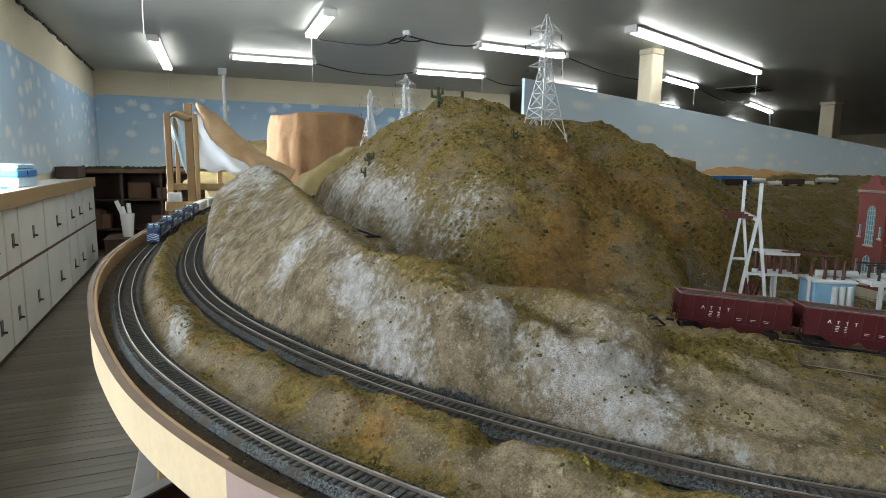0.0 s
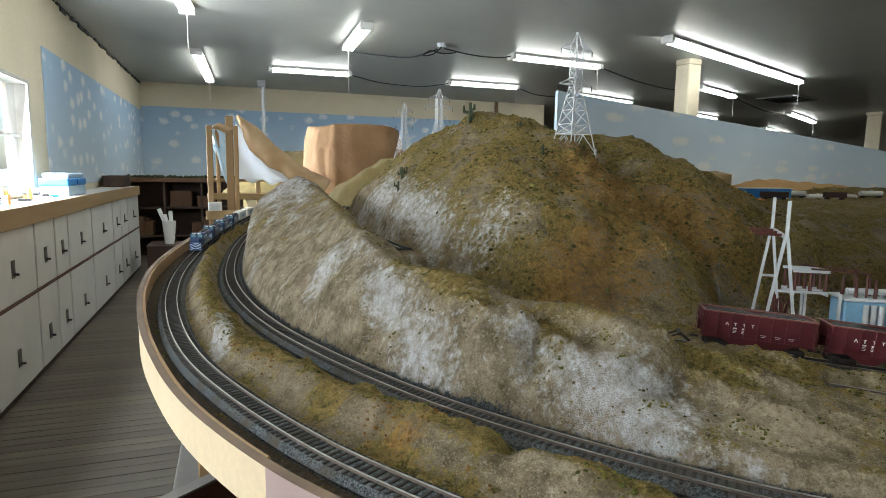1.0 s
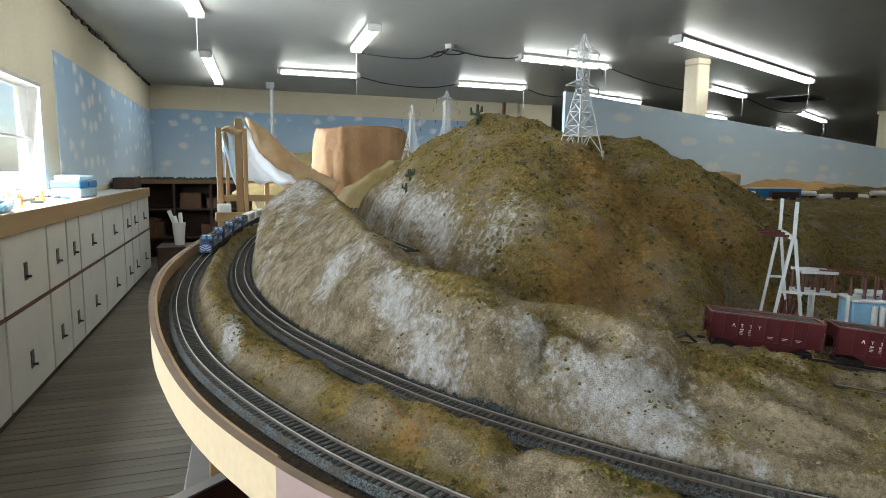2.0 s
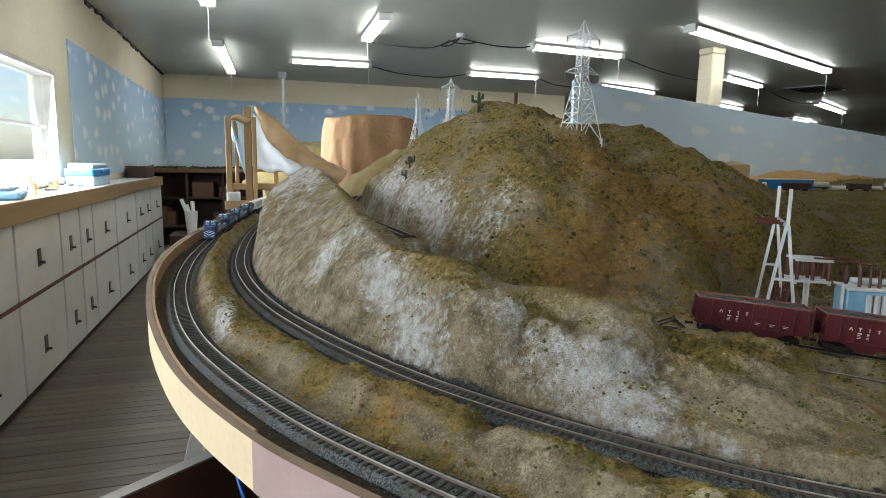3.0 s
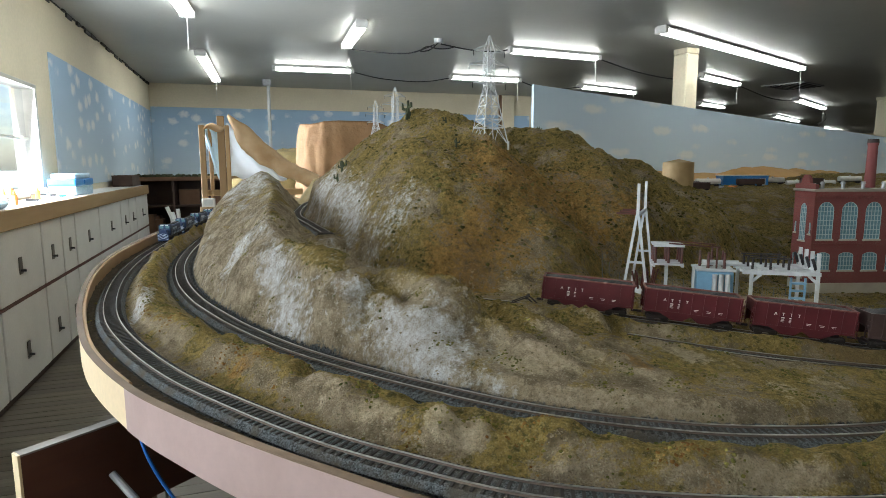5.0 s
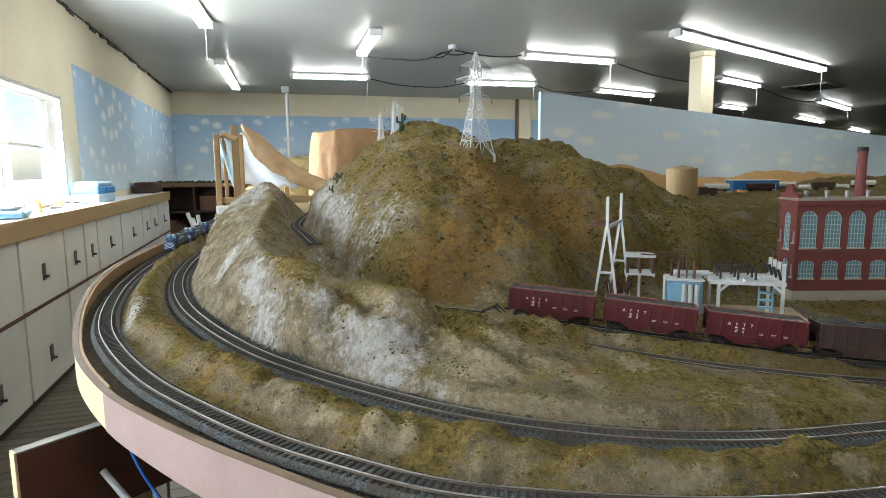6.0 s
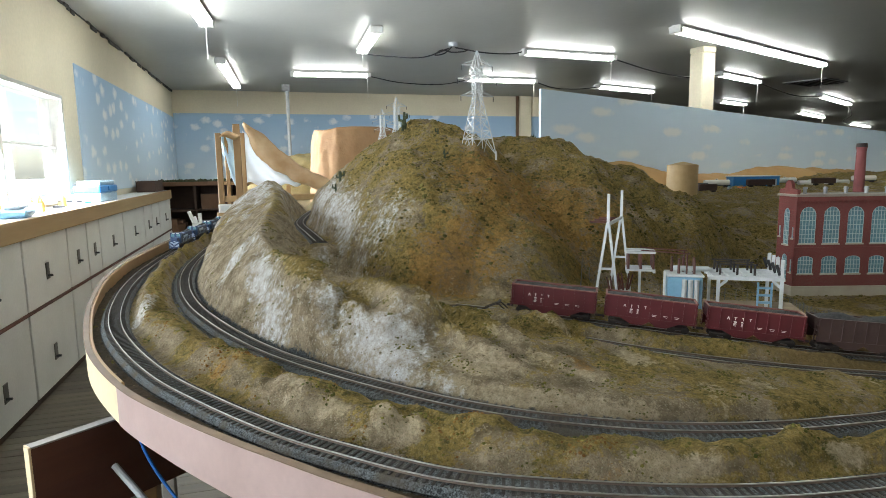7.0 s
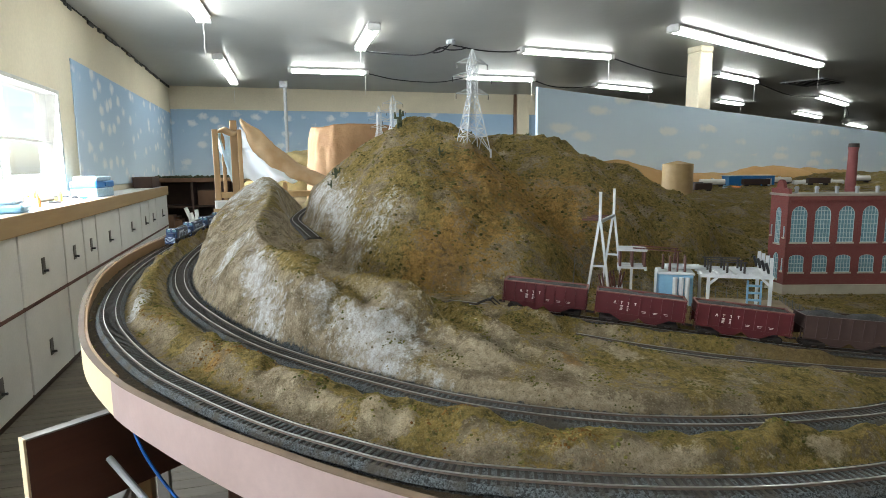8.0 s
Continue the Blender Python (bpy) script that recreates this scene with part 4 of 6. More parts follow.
# ---- timber frame, plaster arm and butte at the far end ----
fr = thing("timber_frame", pose(0, 4.2, 0), "rough unpainted timber frame holding unfinished scenery", "frame")
for a in ((-0.335, -0.300, -0.02, 0.03, 0.2, 1.60), (-0.285, -0.262, 0.05, 0.09, 0.2, 1.58), (-0.225, -0.180, 0.0, 0.02, 0.2, 1.66), (-0.178, -0.152, -0.03, 0.01, 0.2, 1.60),
          (-0.05, -0.02, 0.15, 0.19, 0.2, 1.30), (0.10, 0.13, 0.1, 0.14, 0.2, 1.25)):
    part("post", box(*a, 0.003), M["wood"], fr)
for a in ((-0.34, 0.30, 0.03, 0.05, 1.15, 1.19), (-0.35, -0.15, -0.04, -0.02, 1.03, 1.085), (-0.33, 0.3, 0.14, 0.16, 1.26, 1.28)):
    part("rail", box(*a, 0.003), M["plank"], fr)
t = thing("junction_box", pose(-0.29, 4.15, 1.085), "small white electrical box on the timber frame", "box")
part("case", box(-0.045, 0.035, -0.03, 0.0, 0, 0.055, 0.004), M["white"], t)
part("cover", box(-0.03, 0.02, -0.034, -0.03, 0.01, 0.045, 0.001), M["dirtywhite"], t)


def lumpy(rings, seg, name, material, seed, amount, parent, label=""):
    """A closed form lofted through rings (centre, half width, half depth, half height), roughened."""
    bm = bmesh.new()
    rows = []
    for (cx, cy, cz), ra, rb, axis in rings:
        row = []
        for k in range(seg):
            a = 6.2832 * k / seg
            u, v = math.cos(a), math.sin(a)
            p = Vector((cx, cy, cz)) + (Vector((u * ra, v * rb, 0)) if axis == "z" else Vector((0.55 * u * ra, v * rb, u * ra * 0.83)))
            nz = noise.fractal(p * 9.0 + Vector((seed, 0, 0)), 1.0, 2.0, 4)
            row.append(bm.verts.new(p + (p - Vector((cx, cy, cz))).normalized() * amount * nz))
        rows.append(row)
    for a, b in zip(rows, rows[1:]):
        for k in range(seg):
            bm.faces.new((a[k], a[(k + 1) % seg], b[(k + 1) % seg], b[k]))
    bm.faces.new(rows[0][::-1]), bm.faces.new(rows[-1])
    bmesh.ops.recalc_face_normals(bm, faces=bm.faces[:])
    return part(name, bm, material, parent, label, True)


arm = thing("plaster_arm", pose(0, 0, 0), "tan plaster rock arm hanging on wire mesh, unfinished below", "scenery")
rings = []
for k in range(34):
    u = k / 33
    x, z = -0.155 + 0.53 * u, 1.665 - 0.43 * u ** 0.85 - 0.05 * math.sin(3.14 * u)
    rings.append(((x, 4.2 - 0.05 * u, z), 0.006 + 0.068 * min(1, u * 5) * (1 - 0.45 * u), 0.05 + 0.03 * u, "x"))
lumpy(rings, 22, "rock_skin", M["rocktan"], 3.0, 0.018, arm)
sheet = bmesh.new()
cols = []
for k in range(25):
    u = k / 24
    x = -0.165 + 0.36 * u
    top, low = 1.62 - 0.36 * u, 1.27 - 0.02 * u + 0.012 * math.sin(u * 19)
    cols.append([sheet.verts.new((x, 4.21 + 0.02 * math.sin(u * 9 + j), low + (top - low) * j / 8)) for j in range(9)])
for a, b in zip(cols, cols[1:]):
    for j in range(8):
        sheet.faces.new((a[j], b[j], b[j + 1], a[j + 1]))
ob = part("plaster_cloth", sheet, M["plaster"], arm, "bare white plaster cloth", True)
solid = ob.modifiers.new("thickness", "SOLIDIFY")
solid.thickness = 0.006
sheet = bmesh.new()
cols = []
for k in range(9):
    u = k / 8
    cols.append([sheet.verts.new((-0.30 + 0.09 * u, 4.25 + 0.01 * math.sin(k + j), 1.20 + (1.60 - 1.20) * j / 8 - 0.25 * (1 - u) * (1 - j / 8) * 0 + 0.28 * (1 - u) * (1 - j / 8))) for j in range(9)])
for a, b in zip(cols, cols[1:]):
    for j in range(8):
        sheet.faces.new((a[j], b[j], b[j + 1], a[j + 1]))
ob = part("plaster_strip", sheet, M["clear"], arm, "pale blue mesh strip", True)
solid = ob.modifiers.new("thickness", "SOLIDIFY")
solid.thickness = 0.005
lumpy([((-0.30 + 0.02 * k, 4.2, 1.585 + 0.012 * math.sin(k)), 0.025, 0.03, "x") for k in range(7)], 12, "plaster_lump", M["rocktan"], 9.0, 0.012, arm)

butte = thing("butte", pose(0, 0, 0), "orange-tan plaster butte with fluted cliffs", "rock")
bm = bmesh.new()
rows = []
for j in range(26):
    v = j / 25
    z = 1.10 + 0.555 * v
    row = []
    for k in range(110):
        a = 6.2832 * k / 110
        ex = 0.345 * math.copysign(abs(math.cos(a)) ** 0.55, math.cos(a)) * (1.06 - 0.13 * v ** 4)
        ey = 0.30 * math.copysign(abs(math.sin(a)) ** 0.75, math.sin(a)) * (1.06 - 0.13 * v ** 4)
        p = Vector((0.672 + ex, 4.75 + ey, z + 0.012 * math.sin(3 * a) * v))
        flute = 0.022 * noise.fractal(Vector((p.x * 9, p.y * 9, p.z * 1.4)), 1.0, 2.0, 4) + 0.008 * noise.fractal(p * 24, 1.0, 2.0, 3)
        row.append(bm.verts.new(p + Vector((ex, ey, 0)).normalized() * flute))
    rows.append(row)
for a, b in zip(rows, rows[1:]):
    for k in range(110):
        bm.faces.new((a[k], a[(k + 1) % 110], b[(k + 1) % 110], b[k]))
top = bm.faces.new(rows[-1])
bmesh.ops.inset_region(bm, faces=[top], thickness=0.05, depth=0.012)
part("cliff", bm, M["rock"], butte, "", True)


def mound(name, cx, cy, rx, ry, z0, h, material, label):
    bm = bmesh.new()
    n = 40
    grid = [[None] * (n + 1) for _ in range(n + 1)]
    for i in range(n + 1):
        for j in range(n + 1):
            u, v = 2 * i / n - 1, 2 * j / n - 1
            p = Vector((cx + u * rx, cy + v * ry, 0))
            k = max(0, 1 - (u * u + v * v) ** 0.8)
            grid[i][j] = bm.verts.new((p.x, p.y, z0 + h * k + 0.10 * h * noise.fractal(p * 5 / rx, 1.0, 2.0, 4) * min(1, 3 * k)))
    for i in range(n):
        for j in range(n):
            bm.faces.new((grid[i][j], grid[i + 1][j], grid[i + 1][j + 1], grid[i][j + 1]))
    return tagged(part(name, bm, material, None, "", True), label, "scenery", "", "structure")


M["farland"] = worn("far_scrub", (0.13, 0.10, 0.035), (0.20, 0.14, 0.05), 0.95, 0, 14, 120, 0.008)
M["farsand"] = worn("far_orange_sand", (0.50, 0.30, 0.12), (0.42, 0.24, 0.09), 0.95, 0, 5, 60, 0.004)
mound("ground_far_hill", 0.35, 5.6, 0.62, 0.5, 1.15, 0.36, M["farland"], "low olive hill behind the butte")
tagged(part("ground_shelf", box(-0.1, 1.55, 3.3, 6.2, 0.98, 1.10), M["farland"]), "rough brown base under the far scenery", "scenery", "", "structure")
brush = bmesh.new()
rnd = random.Random(5)
for k in range(240):
    bmesh.ops.create_icosphere(brush, subdivisions=1, radius=rnd.uniform(0.012, 0.035), matrix=pose(rnd.uniform(-1.75, -0.1), 10.52 + rnd.uniform(0, 0.2), 1.185 + rnd.uniform(0, 0.02), 0, 0, rnd.uniform(0, 90)))
t = tagged(part("far_brush", brush, M["foliage"]), "dark foam brush along the far shelf top", "foliage", "", "stuff")
tagged(part("layout_far_edge", box(-1.8, 0.2, 10.44, 10.478, 1.12, 1.185, 0.004), M["card"]), "brown edge board of the far layout", "board")

# ---- column, conduit and ceiling fittings ----
t = thing("column", pose(5.86, 7.2, FLOOR, 0, 0, 8), "square cream-painted concrete column up to the ceiling", "column", "", "structure")
part("shaft", box(-0.12, 0.12, -0.12, 0.12, 0, CEILING - FLOOR - 0.08, 0.015), M["wall"], t)
part("head", box(-0.122, 0.122, -0.122, 0.122, CEILING - FLOOR - 0.08, CEILING - FLOOR, 0.01), M["wall"], t)
t = thing("column", pose(14.6, 10.6, FLOOR, 0, 0, 8), "square cream-painted concrete column up to the ceiling", "column", "", "structure")
part("shaft", box(-0.17, 0.17, -0.17, 0.17, 0, CEILING - FLOOR - 0.08, 0.015), M["wall"], t)
part("head", box(-0.19, 0.19, -0.19, 0.19, CEILING - FLOOR - 0.08, CEILING - FLOOR, 0.01), M["wall"], t)
t = thing("pilaster", pose(5.65, FAR_Y - 0.05, FLOOR), "cream pilaster with a dark joint on the end wall", "pilaster", "", "structure")
part("shaft", box(-0.08, 0.22, -0.06, 0.05, 0, CEILING - FLOOR, 0.01), M["wall"], t)
part("joint", box(-0.14, -0.085, -0.03, 0.03, 0, CEILING - FLOOR), M["card"], t)
t = thing("conduit", pose(0.385, 11.9, FLOOR), "grey steel conduit pipe rising to the ceiling", "pipe")
part("pipe", rod((0, 0, 0), (0, 0, CEILING - FLOOR - 0.1), 0.032, None, 12), M["dirtywhite"], t)
part("box", box(-0.10, 0.05, -0.05, 0.05, CEILING - FLOOR - 0.12, CEILING - FLOOR, 0.006), M["metal"], t)
t = thing("ceiling_box", pose(2.35, 7.6, CEILING), "small ceiling junction box with loose black flex", "junction box")
part("case", rod((0, 0, -0.05), (0, 0, 0), 0.06, None, 12), M["dirtywhite"], t)
part("flex", wire([(0.0, 0, -0.04), (-0.12, 0, -0.14), (-0.24, 0.02, -0.16), (-0.15, 0, -0.10), (-0.02, 0, -0.12), (0.12, 0, -0.11), (0.22, 0.02, -0.08)], 0.009), M["black"], t)


def flex(name, pts_, label):
    return tagged(part(name, wire(pts_, 0.009), M["black"]), label, "cable")


flex("ceiling_cable", [(2.38, 7.6, 2.89), (2.8, 7.65, 2.85), (3.2, 7.7, 2.86), (3.38, 7.74, 2.90)], "black flex slung between ceiling lights")
flex("ceiling_cable", [(1.26, 8.15, 2.87), (1.6, 8.0, 2.82), (2.0, 7.8, 2.79), (2.3, 7.62, 2.88)], "black flex slung between ceiling lights")
flex("ceiling_cable", [(1.68, 10.15, 2.88), (2.2, 10.2, 2.80), (2.9, 10.25, 2.79), (3.42, 10.3, 2.88)], "black flex slung under the ceiling")
flex("ceiling_cable", [(4.9, 7.92, 2.89), (5.8, 8.2, 2.78), (6.8, 8.55, 2.76), (7.58, 8.88, 2.88)], "black flex slung between ceiling lights")
flex("ceiling_cable", [(9.12, 9.6, 2.88), (10.4, 10.2, 2.78), (11.5, 10.8, 2.80), (12.48, 11.28, 2.88)], "black flex slung between ceiling lights")
flex("ceiling_cable", [(4.78, 10.3, 2.88), (5.2, 10.4, 2.80), (5.8, 10.6, 2.82), (6.28, 10.74, 2.88)], "black flex slung between ceiling lights")
flex("ceiling_cable", [(15.2, 12.8, 2.88), (17, 14.2, 2.74), (19.5, 16.6, 2.78), (22.9, 19.2, 2.88)], "black flex slung between ceiling lights")
t = thing("ceiling_vent", pose(10.6, 9.7, CEILING, 0, 0, 20), "dark square vent grille in the ceiling", "vent")
part("frame", box(-0.5, 0.5, -0.4, 0.4, -0.02, 0.0, 0.004), M["metal"], t)
for k in range(7):
    part("slat", box(-0.46, 0.46, -0.35 + k * 0.1, -0.29 + k * 0.1, -0.035, -0.018), M["black"], t)

# ---- pylons and desert plants on the hill ----


def pylon(m, h, w, name="pylon"):
    """A lattice mast h high on a foot w wide, with three pairs of arms."""
    t = thing(name, m, "white lattice power-line tower on the hill", "pylon", "pylons on the hill")
    r = w * 0.030

    def half(u):
        return w / 2 * (1 - 0.72 * min(1, u / 0.55)) if u < 0.55 else w / 2 * 0.28 * (1 - 0.9 * max(0, (u - 0.86) / 0.14))
    levels = [0.0, 0.16, 0.24, 0.36, 0.46, 0.55, 0.63, 0.70, 0.78, 0.86, 1.0]
    corners = ((-1, -1), (1, -1), (1, 1), (-1, 1))
    for cx, cy in corners:
        part("leg", wire([(cx * half(a), cy * half(a), a * h) for a in levels], r * 0.62, 5), M["pylon"], t)
        part("footing", box(cx * w / 2 - r, cx * w / 2 + r, cy * w / 2 - r, cy * w / 2 + r, -0.012, 0.008, 0.0005), M["dirtywhite"], t)
    for k in range(4):
        (ax, ay), (bx_, by_) = corners[k], corners[(k + 1) % 4]
        for i, (a, b) in enumerate(zip(levels[:-2], levels[1:-1])):
            ha, hb = half(a), half(b)
            if i:
                part("girt", bar((ax * ha, ay * ha, a * h), (bx_ * ha, by_ * ha, a * h), r * 0.7), M["pylon"], t)
            mid = ((ax + bx_) / 2 * hb, (ay + by_) / 2 * hb, b * h)
            part("brace", bar((ax * ha, ay * ha, a * h), (bx_ * hb, by_ * hb, b * h) if i else mid, r * 0.65), M["pylon"], t)
            part("brace", bar((bx_ * ha, by_ * ha, a * h), (ax * hb, ay * hb, b * h) if i else mid, r * 0.65), M["pylon"], t)
    for z, reach in ((0.86, 0.62), (0.73, 0.80), (0.57, 0.66)):
        for s in (-1, 1):
            bm = bmesh.new()
            tip = (s * w * reach, 0, z * h)
            for y in (-1, 1):
                bar((s * half(z), y * half(z), z * h), tip, r * 0.8, r * 0.8, bm)
                bar((s * half(z), y * half(z), (z + 0.055) * h), tip, r * 0.8, r * 0.8, bm)
            a = part("arm", bm, M["pylon"], t)
            part("insulator", rod((tip[0], 0, tip[2]), (tip[0], 0, tip[2] - 0.05 * h), r * 0.5, None, 6), M["black"], a)
    return t


def on_land(x, y, sink=0.0):
    return float(ground(np.array([x]), np.array([y]))[0]) - sink


pylon(pose(0.487, 1.385, 1.386, 0, 0, 8), 0.245, 0.066)
pylon(pose(0.447, 2.14, on_land(0.447, 2.14), 0, 0, 10), 1.608 - on_land(0.447, 2.14), 0.062)
mound("ground_back_hill", 0.53, 2.84, 0.5, 0.42, 1.05, 0.365, M["farland"], "rough olive hill behind the big one")
pylon(pose(0.515, 2.80, 1.405, 0, 0, 10), 0.228, 0.062)


def cactus(x, y, h, seed, name="cactus"):
    r = random.Random(seed)
    t = thing(name, pose(x, y, on_land(x, y, 0.002), 0, 0, r.uniform(0, 360)), "tiny dark green model cactus on the hillside", "plant", "plants on the hill")
    part("stem", rod((0, 0, 0), (0, 0, h), h * 0.11, h * 0.07, 7), M["foliage"], t)
    for k in range(r.randint(2, 4)):
        a, z = r.uniform(0, 6.28), h * r.uniform(0.3, 0.7)
        d = Vector((math.cos(a), math.sin(a), 0)) * h * 0.32
        bm = rod((0, 0, z), (d.x, d.y, z + h * 0.05), h * 0.07, h * 0.07, 6)
        rod((d.x, d.y, z), (d.x * 1.1, d.y * 1.1, z + h * r.uniform(0.25, 0.5)), h * 0.08, h * 0.05, 6, bm)
        part("branch", bm, M["foliage"], t)


for x, y, h, k in ((0.375, 1.69, 0.05, 1), (0.362, 1.66, 0.035, 2), (0.60, 1.75, 0.04, 3), (0.389, 1.335, 0.022, 4), (0.18, 1.62, 0.03, 5), (0.165, 1.60, 0.025, 6), (0.42, 1.50, 0.02, 7), (0.78, 1.7, 0.02, 8)):
    cactus(x, y, h, k)

# ---- hopper cars on the siding ----


def hopper(m, paint, heaped, marks):
    """An open hopper car, wheels at z = 0, its length along x."""
    L, W, z0, z1 = 0.0630, 0.0170, 0.0135, 0.0470
    t = thing("hopper_car", m, "oxide-red open hopper car loaded with coal on the siding" if marks else "grimy brown-black hopper car loaded with coal", "railway car", "hopper cars on the siding")
    bm = bmesh.new()
    for s in (-1, 1):
        box(-L, L, s * W - 0.0008, s * W + 0.0008, z0 + 0.004, z1, 0, bm)
        vs = [bm.verts.new((x, s * (W - 0.0002), z)) for x, z in ((-L + 0.012, z0 + 0.006), (-0.024, 0.0065), (-0.010, 0.0065), (0, z0), (0.010, 0.0065), (0.024, 0.0065), (L - 0.012, z0 + 0.006))]
        f = bm.faces.new(vs)
        ext = bmesh.ops.extrude_face_region(bm, geom=[f])
        bmesh.ops.translate(bm, verts=[v for v in ext["geom"] if isinstance(v, bmesh.types.BMVert)], vec=(0, -s * 0.001, 0))
        for e in (-1, 1):
            box(e * L - 0.0008, e * L + 0.0008, -W, W, z0 + 0.018, z1, 0, bm)
    for e in (-1, 1):  # sloping end sheets
        bar((e * L * 0.98, 0, z0 + 0.018), (e * 0.022, 0, 0.009), 2 * W, 0.001, bm)
    part("body", bm, paint, t)
    rim = bmesh.new()
    for s in (-1, 1):
        box(-L - 0.0012, L + 0.0012, s * W - 0.0016, s * W + 0.0016, z1, z1 + 0.0016, 0, rim)
        box(s * L - 0.0014, s * L + 0.0014, -W, W, z1, z1 + 0.0016, 0, rim)
    part("top_rim", rim, M["oxide_edge"] if marks else paint, t, "dusty top rim")
    for s in (-1, 1):
        for k in range(9):
            x = -L + 0.0015 + k * (2 * L - 0.003) / 8
            part("rib", box(x - 0.0008, x + 0.0008, s * (W + 0.0012) - 0.0012, s * (W + 0.0012) + 0.0012, z0 + 0.004, z1), paint, t)
        part("sill", box(-L, L, s * (W + 0.0006) - 0.0008, s * (W + 0.0006) + 0.0008, z0 + 0.002, z0 + 0.0045), paint, t)
    load = bmesh.new()
    rows = []
    for i in range(29):
        rows.append([load.verts.new((-L + 0.001 + i * (2 * L - 0.002) / 28, -W + 0.001 + j * (2 * W - 0.002) / 8,
                                     z1 - 0.0015 + heaped * math.sin(3.14 * j / 8) * (0.35 + abs(math.sin(i * 6.283 / 28))) + 0.0006 * math.sin(i * 7.1 + j * 5.3))) for j in range(9)])
    for a, b in zip(rows, rows[1:]):
        for j in range(8):
            load.faces.new((a[j], b[j], b[j + 1], a[j + 1]))
    part("coal_load", load, M["coal"], t, "black coal load", True)
    for e in (-1, 1):
        tr = part("truck", box(e * 0.042 - 0.0125, e * 0.042 + 0.0125, -0.0125, 0.0125, 0.005, 0.009, 0.001), M["truck"], t, "cast truck frame")
        for x in (-0.0095, 0.0095):
            w = rod((e * 0.042 + x, -0.0105, 0.0056), (e * 0.042 + x, -0.008, 0.0056), 0.0055, None, 14)
            rod((e * 0.042 + x, 0.008, 0.0056), (e * 0.042 + x, 0.0105, 0.0056), 0.0055, None, 14, w)
            rod((e * 0.042 + x, -0.008, 0.0056), (e * 0.042 + x, 0.008, 0.0056), 0.0012, None, 6, w)
            part("wheelset", w, M["truck"], tr)
        part("coupler", box(min(e * L, e * (L + 0.0095)), max(e * L, e * (L + 0.0095)), -0.0016, 0.0016, 0.0085, 0.0115, 0.0005), M["truck"], t)
        for s in (-1, 1):
            lad = bmesh.new()
            for k in range(5):
                box(e * (L + 0.001) - 0.0003, e * (L + 0.001) + 0.0003, s * (W - 0.001) - 0.004, s * (W - 0.001) + 0.004, z0 + k * 0.006, z0 + k * 0.006 + 0.0006, 0, lad)
            for q in (-1, 1):
                box(e * (L + 0.001) - 0.0003, e * (L + 0.001) + 0.0003, s * (W - 0.001) + q * 0.004 - 0.0003, s * (W - 0.001) + q * 0.004 + 0.0003, z0 - 0.001, z0 + 0.026, 0, lad)
            part("ladder", lad, paint, t)
        part("end_post", bar((e * (L + 0.0005), 0.011, z0 + 0.002), (e * (L + 0.0005), 0.011, z0 + 0.02), 0.0012), paint, t)
        part("end_post", bar((e * (L + 0.0005), -0.011, z0 + 0.002), (e * (L + 0.0005), -0.011, z0 + 0.02), 0.0012), paint, t)
    if marks:
        y = -W - 0.0013
        big = bmesh.new()
        for k, x in enumerate((-0.036, -0.0265, -0.0165, -0.007)):
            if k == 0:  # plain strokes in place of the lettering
                bar((x - 0.0017, y, 0.0322), (x, y, 0.0362), 0.0007, 0.0007, big, (0, 1, 0)), bar((x + 0.0017, y, 0.0322), (x, y, 0.0362), 0.0007, 0.0007, big, (0, 1, 0))
            else:
                box(x - 0.0004, x + 0.0004, y - 0.0003, y + 0.0003, 0.0322, 0.0362, 0, big)
                box(x - 0.0016, x + 0.0016, y - 0.0003, y + 0.0003, 0.0355, 0.0362, 0, big)
        part("marking", big, M["letter"], t, "white strokes of lettering")
        small = bmesh.new()
        for x, w in ((-0.0265, 0.0042), (-0.0165, 0.0042)):
            for k, z in enumerate((0.0295, 0.0272, 0.0255, 0.0238)):
                box(x - w / 2, x + w / 2 - 0.0006 * (k % 2), y - 0.0002, y + 0.0002, z - (0.0008 if k == 0 else 0.0003), z + (0.0008 if k == 0 else 0.0003), 0, small)
        for x in (0.006, 0.022, 0.037):
            box(x - 0.0032, x + 0.0032, y - 0.0002, y + 0.0002, 0.0243, 0.0249, 0, small)
            box(x - 0.0025, x + 0.0022, y - 0.0002, y + 0.0002, 0.0225, 0.0230, 0, small)
        part("small_marking", small, M["letter"], t, "small white plain bars of data")
    return t


CAR = 0.1405
for k in range(5):
    hopper(placed(SIDING, 0.160 + k * CAR, siding_level), M["oxide"] if k < 3 else M["umber"], 0.003 if k < 3 else 0.007, k < 3)
m = placed(SIDING, 0.062, siding_level)
t = thing("buffer_stop", m, "small dark bumper at the end of the siding", "buffer stop")
for s in (-1, 1):
    bm = bar((-0.012, s * 0.008, 0.0), (0.012, s * 0.008, 0.012), 0.0016)
    bar((0.028, s * 0.008, 0.0), (0.012, s * 0.008, 0.012), 0.0016, None, bm)
    part("strut", bm, M["truck"], t)
part("beam", box(0.010, 0.014, -0.011, 0.011, 0.010, 0.014, 0.0005), M["truck"], t)

# ---- substation ----
YARD = Matrix.Translation((0.475, 0.788, 0)) @ Matrix.Rotation(radians(-31), 4, "Z")


def yard(u, v, turn=0.0):
    p = YARD @ Vector((u, v, 0))
    return Matrix.Translation((p.x, p.y, on_land(p.x, p.y) + 0.002)) @ Matrix.Rotation(radians(-31 + turn), 4, "Z")


